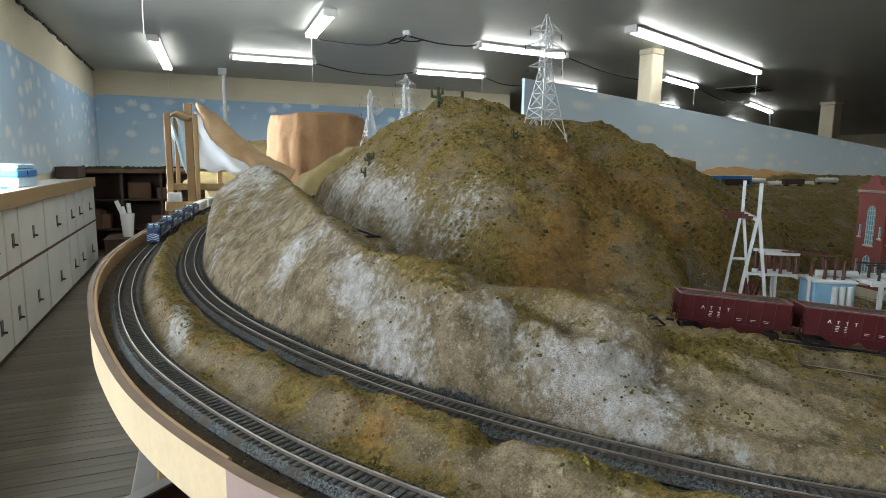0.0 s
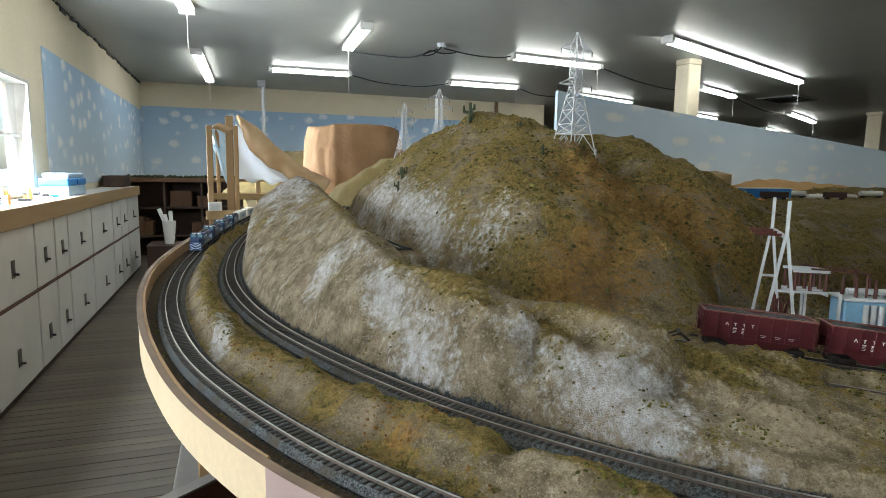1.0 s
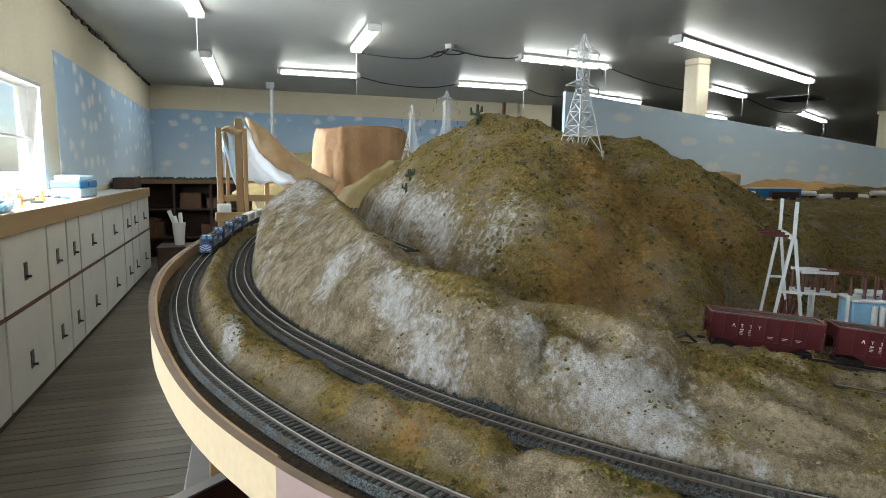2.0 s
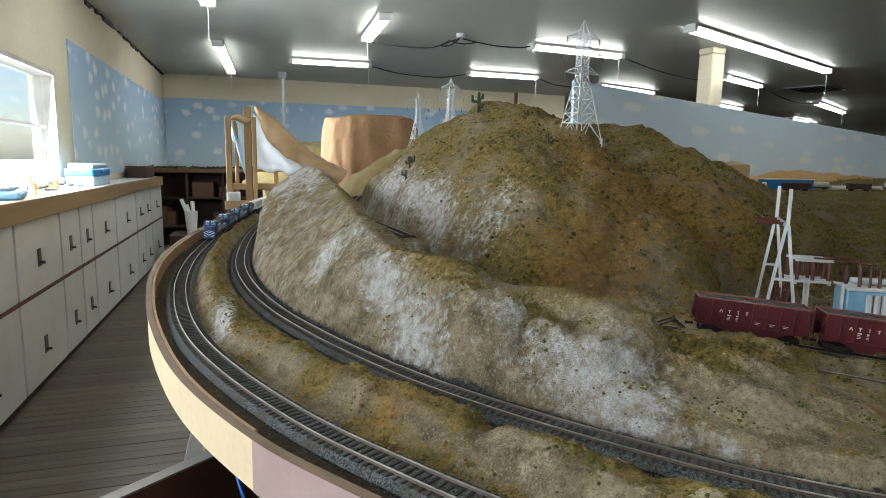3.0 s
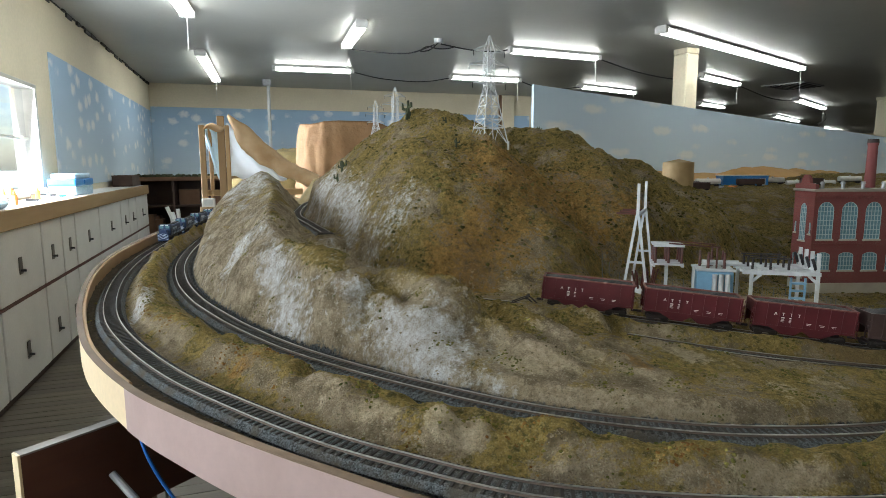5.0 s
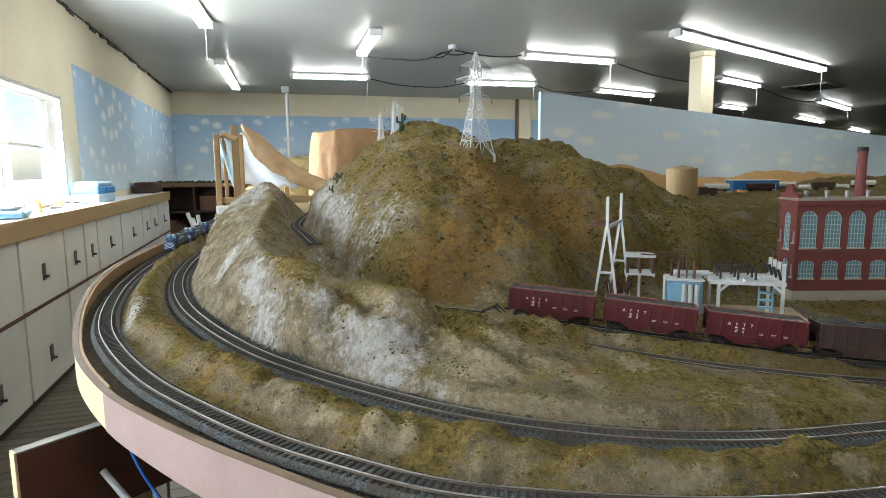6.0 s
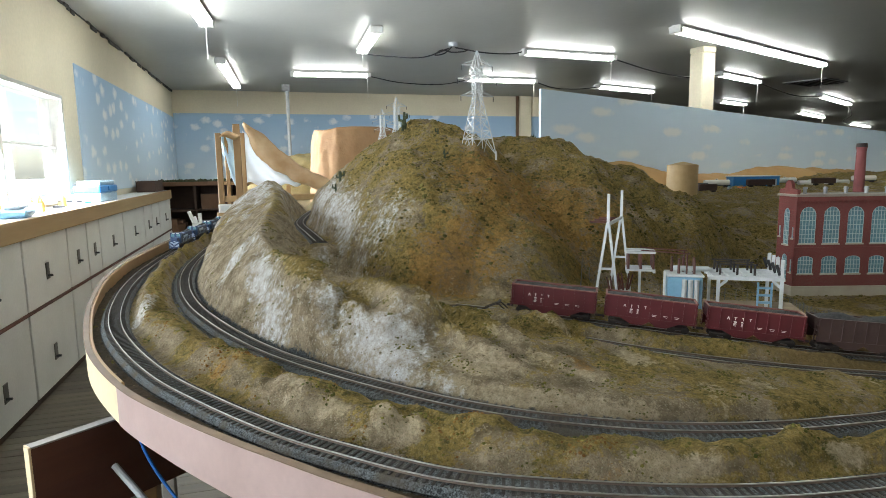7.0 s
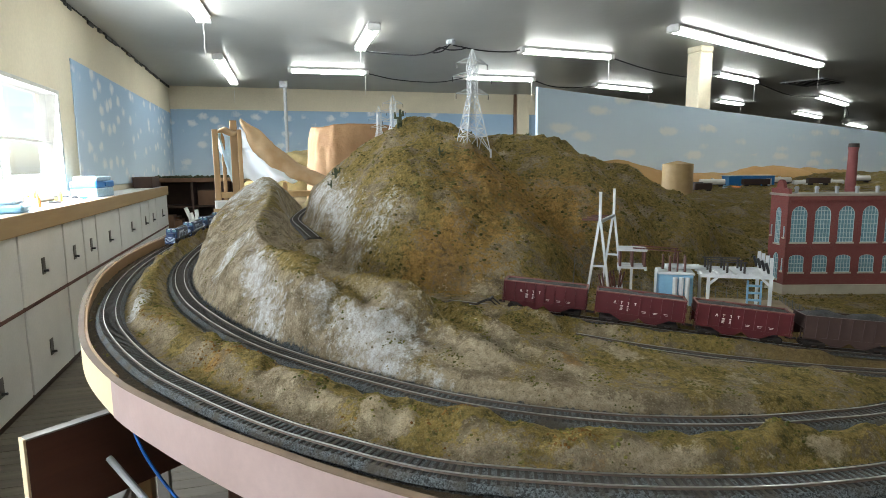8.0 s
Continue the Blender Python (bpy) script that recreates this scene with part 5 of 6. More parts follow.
m = yard(0.173, 0.235)
pad = bmesh.new()
box(-0.21, 0.18, -0.085, 0.10, -0.02, 0.0, 0.002, pad)
M["gravel"] = worn("sandy_gravel", (0.27, 0.215, 0.14), (0.19, 0.15, 0.095), 0.9, 0, 25, 420, 0.0008)
pad_ob = tagged(part("substation_pad", pad, M["gravel"]), "pale sandy gravel pad of the substation", "gravel pad", "", "structure")
pad_ob.matrix_basis = m


def in_pad(x, y):
    return m @ Matrix.Translation((x * 1.1, y * 1.1, 0)) @ Matrix.Scale(0.99, 4)


TOWER = (0.6125, 0.975)
a = thing("line_tower", Matrix.Translation((*TOWER, on_land(*TOWER))) @ Matrix.Rotation(radians(-41.2), 4, "Z") @ Matrix.Diagonal((1.0, 1.0, (1.308 - on_land(*TOWER)) / 0.206, 1.0)), "white line tower of two A-frames joined by a crossbar", "tower")
for y in (-0.075, 0.075):
    foot_z = min(0.02, on_land(TOWER[0] + y * 0.659, TOWER[1] + y * 0.752) - on_land(*TOWER))
    for s in (-1, 1):
        part("leg", bar((s * 0.022, y, foot_z), (s * 0.0015, y, 0.156), 0.0042), M["pylon"], a)
        part("footing", box(s * 0.022 - 0.004, s * 0.022 + 0.004, y - 0.004, y + 0.004, foot_z - 0.004, foot_z + 0.004, 0.0005), M["concrete"], a)
    part("mast", bar((0, y, 0.150), (0, y, 0.206), 0.0046), M["pylon"], a)
    for z in (0.016, 0.082):
        half = 0.022 - 0.0205 * z / 0.156
        part("tie_bar", bar((-half, y, z), (half, y, z), 0.0034), M["pylon"], a)
part("crossbar", bar((0, -0.079, 0.156), (0, 0.079, 0.156), 0.0048), M["pylon"], a)
for y in (-0.045, 0.0, 0.045):
    part("insulator", rod((0, y, 0.157), (-0.038, y, 0.157), 0.0018, None, 6), M["brown"], a, "brown insulator rod")


def breaker(x, y):
    t = thing("oil_breaker", in_pad(x, y), "small grey tank breaker with brown bushings", "breaker", "breakers in the substation")
    part("tank", rod((0, 0, 0), (0, 0, 0.026), 0.011, None, 16), M["dirtywhite"], t)
    part("dome", rod((0, 0, 0.026), (0, 0, 0.031), 0.011, 0.006, 16), M["dirtywhite"], t)
    for k in range(6):
        an = 6.283 * k / 6
        c, s = math.cos(an), math.sin(an)
        part("bushing", rod((0.006 * c, 0.006 * s, 0.028), (0.014 * c, 0.014 * s, 0.060), 0.002, 0.0014, 6), M["brown"], t)


breaker(-0.137, -0.012), breaker(-0.118, 0.02)
b = thing("bus_stand", in_pad(-0.095, 0.005), "white bus stand with rows of brown insulators", "bus stand")
for y in (-0.006, 0.006):
    part("post", bar((0, y, 0), (0, y, 0.075), 0.004), M["pylon"], b)
for z in (0.075, 0.108):
    for y in (-0.022, 0.0, 0.022):
        part("beam", bar((-0.026, y, z), (0.026, y, z), 0.004), M["pylon"], b)
part("frame_bar", bar((-0.024, -0.024, 0.072), (-0.024, 0.024, 0.072), 0.004), M["pylon"], b)
part("frame_bar", bar((0.024, -0.024, 0.072), (0.024, 0.024, 0.072), 0.004), M["pylon"], b)
for x in (-0.022, 0.0, 0.022):
    for y in (-0.022, 0.0, 0.022):
        part("insulator", rod((x, y, 0.077), (x, y, 0.106), 0.0026, 0.0022, 7), M["brown"], b)
for y in (-0.02, 0.02):
    part("bus_bar", rod((0.0, y, 0.112), (0.085, y, 0.107), 0.0013, None, 6), M["brown"], b)
    part("hanger", rod((0.08, y, 0.107), (0.08, y, 0.070), 0.0018, None, 6), M["brown"], b)
x = thing("transformer", in_pad(-0.024, 0.0), "blue-grey power transformer with cooling tubes and bushings", "transformer")
part("tank", box(-0.032, 0.028, -0.026, 0.026, 0.0, 0.066, 0.002), M["steelblue"], x)
part("cover", box(-0.034, 0.030, -0.028, 0.028, 0.066, 0.070, 0.001), M["dirtywhite"], x)
for k in range(3):
    part("cooling_tube", rod((-0.004 + k * 0.0105, -0.031, 0.006), (-0.004 + k * 0.0105, -0.031, 0.062), 0.0042, None, 12), M["dirtywhite"], x)
part("side_post", bar((-0.037, -0.02, 0), (-0.037, -0.02, 0.075), 0.004), M["pylon"], x)
for px, py in ((-0.022, 0.01), (-0.002, 0.012), (0.016, 0.01), (-0.012, -0.012), (0.014, -0.014)):
    part("bushing", rod((px, py, 0.07), (px, py, 0.098), 0.0028, 0.002, 7), M["brown"], x)
part("header", rod((-0.02, 0.0, 0.078), (0.04, 0.0, 0.078), 0.005, None, 10), M["dirtywhite"], x)
g = thing("switch_gantry", in_pad(0.065, -0.005), "white steel switch gantry with raised posts and insulators", "gantry")
for sx in (-1, 1):
    for sy in (-1, 1):
        part("post", bar((sx * 0.05, sy * 0.045, 0), (sx * 0.05, sy * 0.045, 0.068), 0.005), M["pylon"], g)
        part("brace", bar((sx * 0.05, sy * 0.045, 0.055), (sx * 0.036, sy * 0.045, 0.068), 0.004), M["pylon"], g)
for sy in (-1, -0.35, 0.35, 1):
    part("long_beam", box(-0.064, 0.054, sy * 0.045 - 0.0022, sy * 0.045 + 0.0022, 0.068, 0.074), M["pylon"], g)
for k in range(5):
    xx = -0.06 + k * 0.0275
    part("cross_beam", box(xx - 0.002, xx + 0.002, -0.047, 0.047, 0.069, 0.0735), M["pylon"], g)
for k in range(4):
    yy = -0.042 + k * 0.028
    part("mast", bar((0.05, yy, 0.07), (0.05, yy, 0.105), 0.005), M["pylon"], g)
    part("insulator", rod((0.047, yy, 0.078), (0.041, yy, 0.096), 0.0026, None, 6), M["black"], g)
for k in range(3):
    for j in range(3):
        part("insulator", rod((-0.045 + k * 0.028, -0.028 + j * 0.028, 0.074), (-0.045 + k * 0.028, -0.028 + j * 0.028, 0.092), 0.002, None, 6), M["truck"], g)
for j in range(3):
    part("switch_bar", rod((-0.05, -0.028 + j * 0.028, 0.093), (0.015, -0.028 + j * 0.028, 0.093), 0.0014, None, 6), M["truck"], g)
c = thing("control_cubicle", in_pad(0.095, -0.012), "small blue-grey control gear under the gantry", "cubicle")
for k in range(4):
    part("ladder_rung", box(-0.012, 0.012, -0.004, 0.004, 0.008 + k * 0.013, 0.011 + k * 0.013), M["steelblue"], c)
for s in (-1, 1):
    part("ladder_side", bar((s * 0.011, 0, 0), (s * 0.011, 0, 0.058), 0.003), M["steelblue"], c)


def fence(pts_, gap=0.022):
    f = thing("wire_fence", pose(0, 0, 0), "low wire-mesh fence round the substation", "fence", "fences")
    line = even(np.array(pts_, float), 0.004)
    zs = ground(line[:, 0], line[:, 1])
    for i in range(0, len(line), max(1, int(gap / 0.004))):
        part("post", rod((*line[i], zs[i]), (*line[i], zs[i] + 0.028), 0.0007, None, 5), M["wiremesh"], f)
    bm = bmesh.new()
    for k in range(len(line) - 1):
        p, q = line[k], line[k + 1]
        for h in (0.003, 0.027):
            rod((*p, zs[k] + h), (*q, zs[k + 1] + h), 0.0003, None, 4, bm)
        rod((*p, zs[k] + 0.003), (*q, zs[k + 1] + 0.027), 0.00018, None, 3, bm)
        rod((*p, zs[k] + 0.027), (*q, zs[k + 1] + 0.003), 0.00018, None, 3, bm)
    part("mesh_wire", bm, M["wiremesh"], f)


def yard_xy(u, v):
    p = YARD @ Vector((u, v, 0))
    return (p.x, p.y)


fence([yard_xy(-0.04, 0.15), yard_xy(-0.04, 0.335), yard_xy(0.35, 0.335)])
fence([yard_xy(0.35, 0.335), yard_xy(0.35, 0.12)])




# ---- brick powerhouse ----
BW, BD, BH = 0.34, 0.085, 0.212
bz = on_land(1.168, 1.115) - 0.002
house = thing("powerhouse", pose(1.185, 1.115, bz, 0, 0, -17) @ Matrix.Diagonal((1.07, 0.9, 1.17, 1.0)), "red brick powerhouse with tall arched windows and pale sashes", "building")


def arched_hole(cx, z0, w, h, n=9, rise=None):
    """The outline of an opening with an arched head."""
    rise = w / 2 if rise is None else rise
    pts_ = [(cx - w / 2, z0), (cx + w / 2, z0)]
    for k in range(n + 1):
        a = math.pi * k / n
        pts_.append((cx + w / 2 * math.cos(a), z0 + h - rise + rise * math.sin(a)))
    return pts_


def pane_with_bars(parent, cx, z0, w, h, rise, nx, nz, face, at):
    """A recessed window: pane, frame and glazing bars, in the plane y = at (front) or x = at (end)."""
    def spot3(u, z, d):
        return (u, at + d, z) if face == "front" else (at + d, u, z)
    win_ = thing_part("window", parent)
    bm = bmesh.new()
    f = bm.faces.new([bm.verts.new(spot3(u, z, 0.0022)) for u, z in arched_hole(cx, z0, w, h, 9, rise)])
    part("pane", bm, M["pane"], win_, "dim blue-green glazing")
    bm = bmesh.new()
    line = arched_hole(cx, z0, w, h, 9, rise)
    for p, q in zip(line, line[1:] + line[:1]):
        bar(spot3(*p, 0.001), spot3(*q, 0.001), 0.0016, 0.0016, bm)
    part("frame", bm, M["sash"], win_)
    bm = bmesh.new()
    for k in range(1, nx):
        u = cx - w / 2 + w * k / nx
        top = z0 + h - rise + rise * math.sqrt(max(0, 1 - ((u - cx) / (w / 2)) ** 2))
        bar(spot3(u, z0, 0.0015), spot3(u, top, 0.0015), 0.0010, 0.0010, bm)
    for k in range(1, nz):
        z = z0 + h * k / nz
        half = w / 2 if z < z0 + h - rise else w / 2 * math.sqrt(max(0, 1 - ((z - z0 - h + rise) / rise) ** 2))
        bar(spot3(cx - half, z, 0.0015), spot3(cx + half, z, 0.0015), 0.0010, 0.0010, bm)
    part("glazing_grid", bm, M["sash"], win_)
    part("sill", box(*((cx - w / 2 - 0.002, cx + w / 2 + 0.002, at - 0.0025, at + 0.002) if face == "front" else (at - 0.0025, at + 0.002, cx - w / 2 - 0.002, cx + w / 2 + 0.002)), z0 - 0.003, z0), M["concrete"], win_)


def thing_part(name, parent):
    e = new(name)
    e.empty_display_size = 0.01
    e.parent = parent
    return e


def pierced(face, width, top, holes, at, thick, name):
    """A wall slab with arched openings: a filled outline, pushed to its thickness."""
    bm = bmesh.new()
    loops = [[(0, 0.022), (width, 0.022), (width, top), (0, top)]] + holes
    for loop in loops:
        vs_ = [bm.verts.new((u, at, z) if face == "front" else (at, u, z)) for u, z in loop]
        for p, q in zip(vs_, vs_[1:] + vs_[:1]):
            bm.edges.new((p, q))
    bmesh.ops.triangle_fill(bm, use_beauty=True, use_dissolve=False, edges=bm.edges[:])
    ext = bmesh.ops.extrude_face_region(bm, geom=bm.faces[:])
    bmesh.ops.translate(bm, verts=[v for v in ext["geom"] if isinstance(v, bmesh.types.BMVert)], vec=(0, thick, 0) if face == "front" else (thick, 0, 0))
    bmesh.ops.recalc_face_normals(bm, faces=bm.faces[:])
    return part(name, bm, M["brick"], house)


front_windows = [0.026 + 0.052 * k for k in range(6)]
big_, small_ = [(x, 0.110, 0.035, 0.074, 0.0175, 5, 8) for x in front_windows], [(x, 0.048, 0.033, 0.036, 0.007, 5, 4) for x in front_windows]
pierced("front", BW, BH - 0.012, [arched_hole(x, z, w, h, 9, r) for x, z, w, h, r, _, _ in big_ + small_], 0.0, 0.006, "front_wall")
end_windows = [(BD / 2, 0.105, 0.026, 0.075, 0.013, 4, 8), (BD / 2, 0.03, 0.026, 0.055, 0.013, 3, 5), (0.012, 0.12, 0.007, 0.022, 0.001, 1, 1), (BD - 0.012, 0.12, 0.007, 0.022, 0.001, 1, 1),
               (0.012, 0.05, 0.007, 0.026, 0.001, 1, 1), (BD - 0.012, 0.05, 0.007, 0.026, 0.001, 1, 1)]
pierced("end", BD, BH, [arched_hole(x, z, w, h, 9, r) for x, z, w, h, r, _, _ in end_windows], -0.0005, 0.006, "end_wall")
for w in big_ + small_:
    pane_with_bars(house, *w[:5], w[5], w[6], "front", 0.0)
for w in end_windows:
    pane_with_bars(house, *w[:5], w[5], w[6], "end", -0.0005)
part("back_wall", box(0, BW, BD - 0.006, BD, 0.022, BH - 0.012), M["brick"], house)
part("far_wall", box(BW - 0.006, BW, 0.006, BD - 0.006, 0.022, BH), M["brick"], house)
part("plinth", box(-0.002, BW + 0.002, -0.002, BD + 0.002, -0.02, 0.022, 0.0008), M["concrete"], house, "tan concrete plinth")
part("belt_course", box(-0.002, BW, -0.0022, -0.0002, 0.098, 0.102), M["brick"], house)
part("cornice", box(-0.001, BW, -0.003, 0.0, BH - 0.016, BH - 0.008), M["brick"], house)
for k in range(56):
    part("dentil", box(0.003 + k * 0.006, 0.006 + k * 0.006, -0.0025, 0.0, BH - 0.021, BH - 0.016), M["brick"], house)
part("roof", box(-0.004, BW + 0.004, -0.005, BD + 0.004, BH - 0.008, BH - 0.003, 0.0008), M["tarpaper"], house, "grey felt roof")
gable = bmesh.new()
f = gable.faces.new([gable.verts.new((-0.0012, y, z)) for y, z in ((0, BH), (BD, BH), (BD, BH + 0.006), (BD * 0.72, BH + 0.008), *((BD / 2 + BD * 0.19 * math.cos(math.pi * k / 8), BH + 0.012 + 0.013 * math.sin(math.pi * k / 8)) for k in range(9)), (BD * 0.28, BH + 0.008), (0, BH + 0.006))])
ext = bmesh.ops.extrude_face_region(gable, geom=[f])
bmesh.ops.translate(gable, verts=[v for v in ext["geom"] if isinstance(v, bmesh.types.BMVert)], vec=(0.007, 0, 0))
bmesh.ops.recalc_face_normals(gable, faces=gable.faces[:])
part("parapet", gable, M["brick"], house)
for k in range(7):
    v = part("roof_vent", rod((0.03 + k * 0.045, 0.03, BH - 0.003), (0.03 + k * 0.045, 0.03, BH + 0.006), 0.004, None, 10), M["metal"], house, "bright metal roof vent")
    part("vent_hood", rod((0.03 + k * 0.045, 0.03, BH + 0.006), (0.03 + k * 0.045, 0.03, BH + 0.011), 0.0058, 0.004, 10), M["metal"], v)
M["stackbrick"] = worn("purple_red_brick", (0.20, 0.055, 0.055), (0.15, 0.045, 0.045), 0.8, 0, 30, 400, 0.0004)
ch = thing("chimney", pose(1.545, 1.258, on_land(1.545, 1.258) - 0.01), "tall round purple-red brick chimney behind the powerhouse", "chimney")
cz = 1.412 - on_land(1.545, 1.258)
part("shaft", rod((0, 0, 0), (0, 0, cz - 0.012), 0.017, 0.0115, 20), M["stackbrick"], ch)
part("flare", rod((0, 0, cz - 0.016), (0, 0, cz - 0.006), 0.0115, 0.0135, 20), M["stackbrick"], ch)
part("cap", rod((0, 0, cz - 0.006), (0, 0, cz + 0.004), 0.0135, 0.0125, 20), M["truck"], ch)
heap = bmesh.new()
rows = []
for i in range(24):
    rows.append([])
    for j in range(24):
        u, v = i / 11.5 - 1, j / 11.5 - 1
        p = Vector((u * 0.05, v * 0.035, 0))
        rows[-1].append(heap.verts.new((p.x, p.y, max(0, 1 - math.hypot(u, v)) * 0.022 + 0.0012 * noise.fractal(p * 220, 1, 2, 3))))
for a, b in zip(rows, rows[1:]):
    for j in range(23):
        heap.faces.new((a[j], b[j], b[j + 1], a[j + 1]))
hp = tagged(part("coal_heap", heap, M["coal"], None, "", True), "black coal heap on the yard before the powerhouse", "coal heap")
hp.matrix_basis = pose(1.02, 0.80, on_land(1.02, 0.80) + 0.001, 0, 0, -20)
hopper(pose(1.33, 0.86, on_land(1.33, 0.86) + 0.001, 0, 0, -14), M["umber"], 0.004, False)

# ---- train on the outer line ----
M["locoblue"] = worn("dark_blue_loco_paint", (0.012, 0.03, 0.085), (0.02, 0.045, 0.12), 0.4, 0, 60, 400, 0.0001)
M["locowhite"] = worn("pale_blue_stripe", (0.50, 0.60, 0.72), (0.42, 0.52, 0.64), 0.45, 0, 60, 400, 0.0001)


def loco(m):
    """A hood locomotive, nose towards +x, wheels at z = 0."""
    t = thing("locomotive", m, "dark blue diesel locomotive with pale chevron stripes", "locomotive", "train on the outer line")
    L, W = 0.10, 0.0165
    part("frame", box(-L, L, -W, W, 0.0125, 0.0165, 0.0006), M["black"], t)
    part("long_hood", box(-L + 0.008, L - 0.042, -0.0095, 0.0095, 0.0165, 0.041, 0.0018), M["locoblue"], t)
    cab = part("cab", box(L - 0.042, L - 0.022, -0.0160, 0.0160, 0.0165, 0.0475, 0.0018), M["locoblue"], t)
    for s in (-1, 1):
        part("side_window", box(L - 0.038, L - 0.027, s * 0.0161 - 0.0003, s * 0.0161 + 0.0003, 0.035, 0.043), M["pane"], cab)
        part("windscreen", box(L - 0.0222, L - 0.0216, s * 0.008 - 0.005, s * 0.008 + 0.005, 0.037, 0.044), M["pane"], cab)
        part("number_board", box(L - 0.0222, L - 0.0214, s * 0.006 - 0.004, s * 0.006 + 0.004, 0.0448, 0.0468), M["letter"], cab)
        for k in range(8):
            part("handrail_post", rod((-L + 0.012 + k * 0.02, s * W * 0.96, 0.0165), (-L + 0.012 + k * 0.02, s * W * 0.96, 0.0285), 0.0004, None, 4), M["locowhite"], t)
        part("handrail", rod((-L + 0.012, s * W * 0.96, 0.0285), (L - 0.05, s * W * 0.96, 0.0285), 0.0005, None, 4), M["locowhite"], t)
        part("lettering", box(-0.035, 0.02, s * 0.0097 - 0.0003, s * 0.0097 + 0.0003, 0.028, 0.034), M["locowhite"], t, "pale plain bar on the hood")
    part("nose", box(L - 0.022, L - 0.006, -0.010, 0.010, 0.0165, 0.034, 0.0022), M["locoblue"], t)
    for k in range(4):
        for s in (-1, 1):
            part("chevron", bar((L + 0.0004, 0, 0.0115 + k * 0.0042), (L + 0.0004, s * 0.013, 0.0072 + k * 0.0042), 0.0008, 0.0014), M["locowhite"], t, "pale chevron stripe")
    part("pilot", box(L - 0.003, L, -0.015, 0.015, 0.003, 0.0255, 0.0006), M["locoblue"], t)
    for k in range(4):
        part("roof_fan", rod((-L + 0.02 + k * 0.017, 0, 0.041), (-L + 0.02 + k * 0.017, 0, 0.0435), 0.0062, None, 12), M["truck"], t)
    part("fuel_tank", box(-0.028, 0.028, -0.014, 0.014, 0.004, 0.0125, 0.002), M["black"], t)
    for e in (-1, 1):
        tr = part("truck", box(e * 0.062 - 0.026, e * 0.062 + 0.026, -0.0135, 0.0135, 0.004, 0.0105, 0.001), M["truck"], t)
        for k in (-1, 0, 1):
            w = rod((e * 0.062 + k * 0.018, -0.0108, 0.006), (e * 0.062 + k * 0.018, -0.0085, 0.006), 0.006, None, 12)
            rod((e * 0.062 + k * 0.018, 0.0085, 0.006), (e * 0.062 + k * 0.018, 0.0108, 0.006), 0.006, None, 12, w)
            part("wheelset", w, M["truck"], tr)
    return t


def backwards(line):
    return line[::-1].copy()


HEAD = 1.92  # the nose's place along y on the outer line
out_even = even(OUTER, 0.002)
s_nose = 0.002 * int(np.argmin(np.abs(out_even[:, 1] - HEAD) + (out_even[:, 0] > 0) * 9))
for k in range(4):
    loco(placed(OUTER, s_nose - 0.10 - k * 0.215, outer_level))
for k in range(2):
    m2 = placed(OUTER, max(0.09, s_nose - 0.10 - 4 * 0.215 + 0.02 - k * 0.20), outer_level)
    if s_nose - 0.10 - 4 * 0.215 - k * 0.20 < 0.1:
        break
    t = thing("container_car", m2, "flat car carrying a white box container", "railway car", "train on the outer line")
    part("deck", box(-0.09, 0.09, -0.015, 0.015, 0.009, 0.013, 0.0005), M["black"], t)
    part("container", box(-0.082, 0.082, -0.014, 0.014, 0.013, 0.044, 0.0008), M["white"], t)
    part("lettering", box(-0.03, 0.045, 0.0139, 0.0145, 0.022, 0.034), M["steelblue"], t, "blue-grey plain patch")
    part("lettering", box(-0.03, 0.045, -0.0145, -0.0139, 0.022, 0.034), M["steelblue"], t, "blue-grey plain patch")
    for e in (-1, 1):
        w = bmesh.new()
        for x_ in (-0.01, 0.01):
            rod((e * 0.065 + x_, -0.0105, 0.0056), (e * 0.065 + x_, 0.0105, 0.0056), 0.0055, None, 12, w)
        part("truck", w, M["truck"], t)

# ---- the town on the plateau ----
t = thing("storage_tank", pose(1.935, 2.49, on_land(1.935, 2.49) - 0.01), "round ochre storage tank on the plateau", "tank")
tz = 1.362 - on_land(1.935, 2.49)
part("shell", rod((0, 0, 0), (0, 0, tz), 0.072, None, 40), M["tankpaint"], t)
part("roof", rod((0, 0, tz), (0, 0, tz + 0.016), 0.073, 0.004, 40), M["tankpaint"], t)
sz = on_land(3.04, 3.21)
t = thing("metal_shed", pose(3.05, 3.22, sz, 0, 0, -16), "bright blue metal shed with a pale roof and loading doors", "shed")
part("wall", box(-0.15, 0.15, -0.05, 0.05, -0.01, 0.062, 0.001), M["blue"], t)
part("roof", box(-0.155, 0.155, -0.056, 0.056, 0.062, 0.068, 0.001), M["white"], t)
part("door", box(-0.06, 0.06, -0.0525, -0.0498, 0.0, 0.045), M["black"], t)
part("door", box(0.09, 0.13, -0.0525, -0.0498, 0.0, 0.045), M["dirtywhite"], t)


def box_car(x, y, turn, color, label, L=0.07):
    t = thing("box_car", pose(x, y, on_land(x, y), 0, 0, turn), label, "railway car", "cars in the town")
    part("body", box(-L, L, -0.016, 0.016, 0.012, 0.044, 0.001), M[color], t)
    part("roof", box(-L, L, -0.017, 0.017, 0.044, 0.047, 0.001), M[color], t)
    for e in (-1, 1):
        part("truck", box(e * L * 0.7 - 0.012, e * L * 0.7 + 0.012, -0.011, 0.011, 0.0, 0.012, 0.002), M["truck"], t)


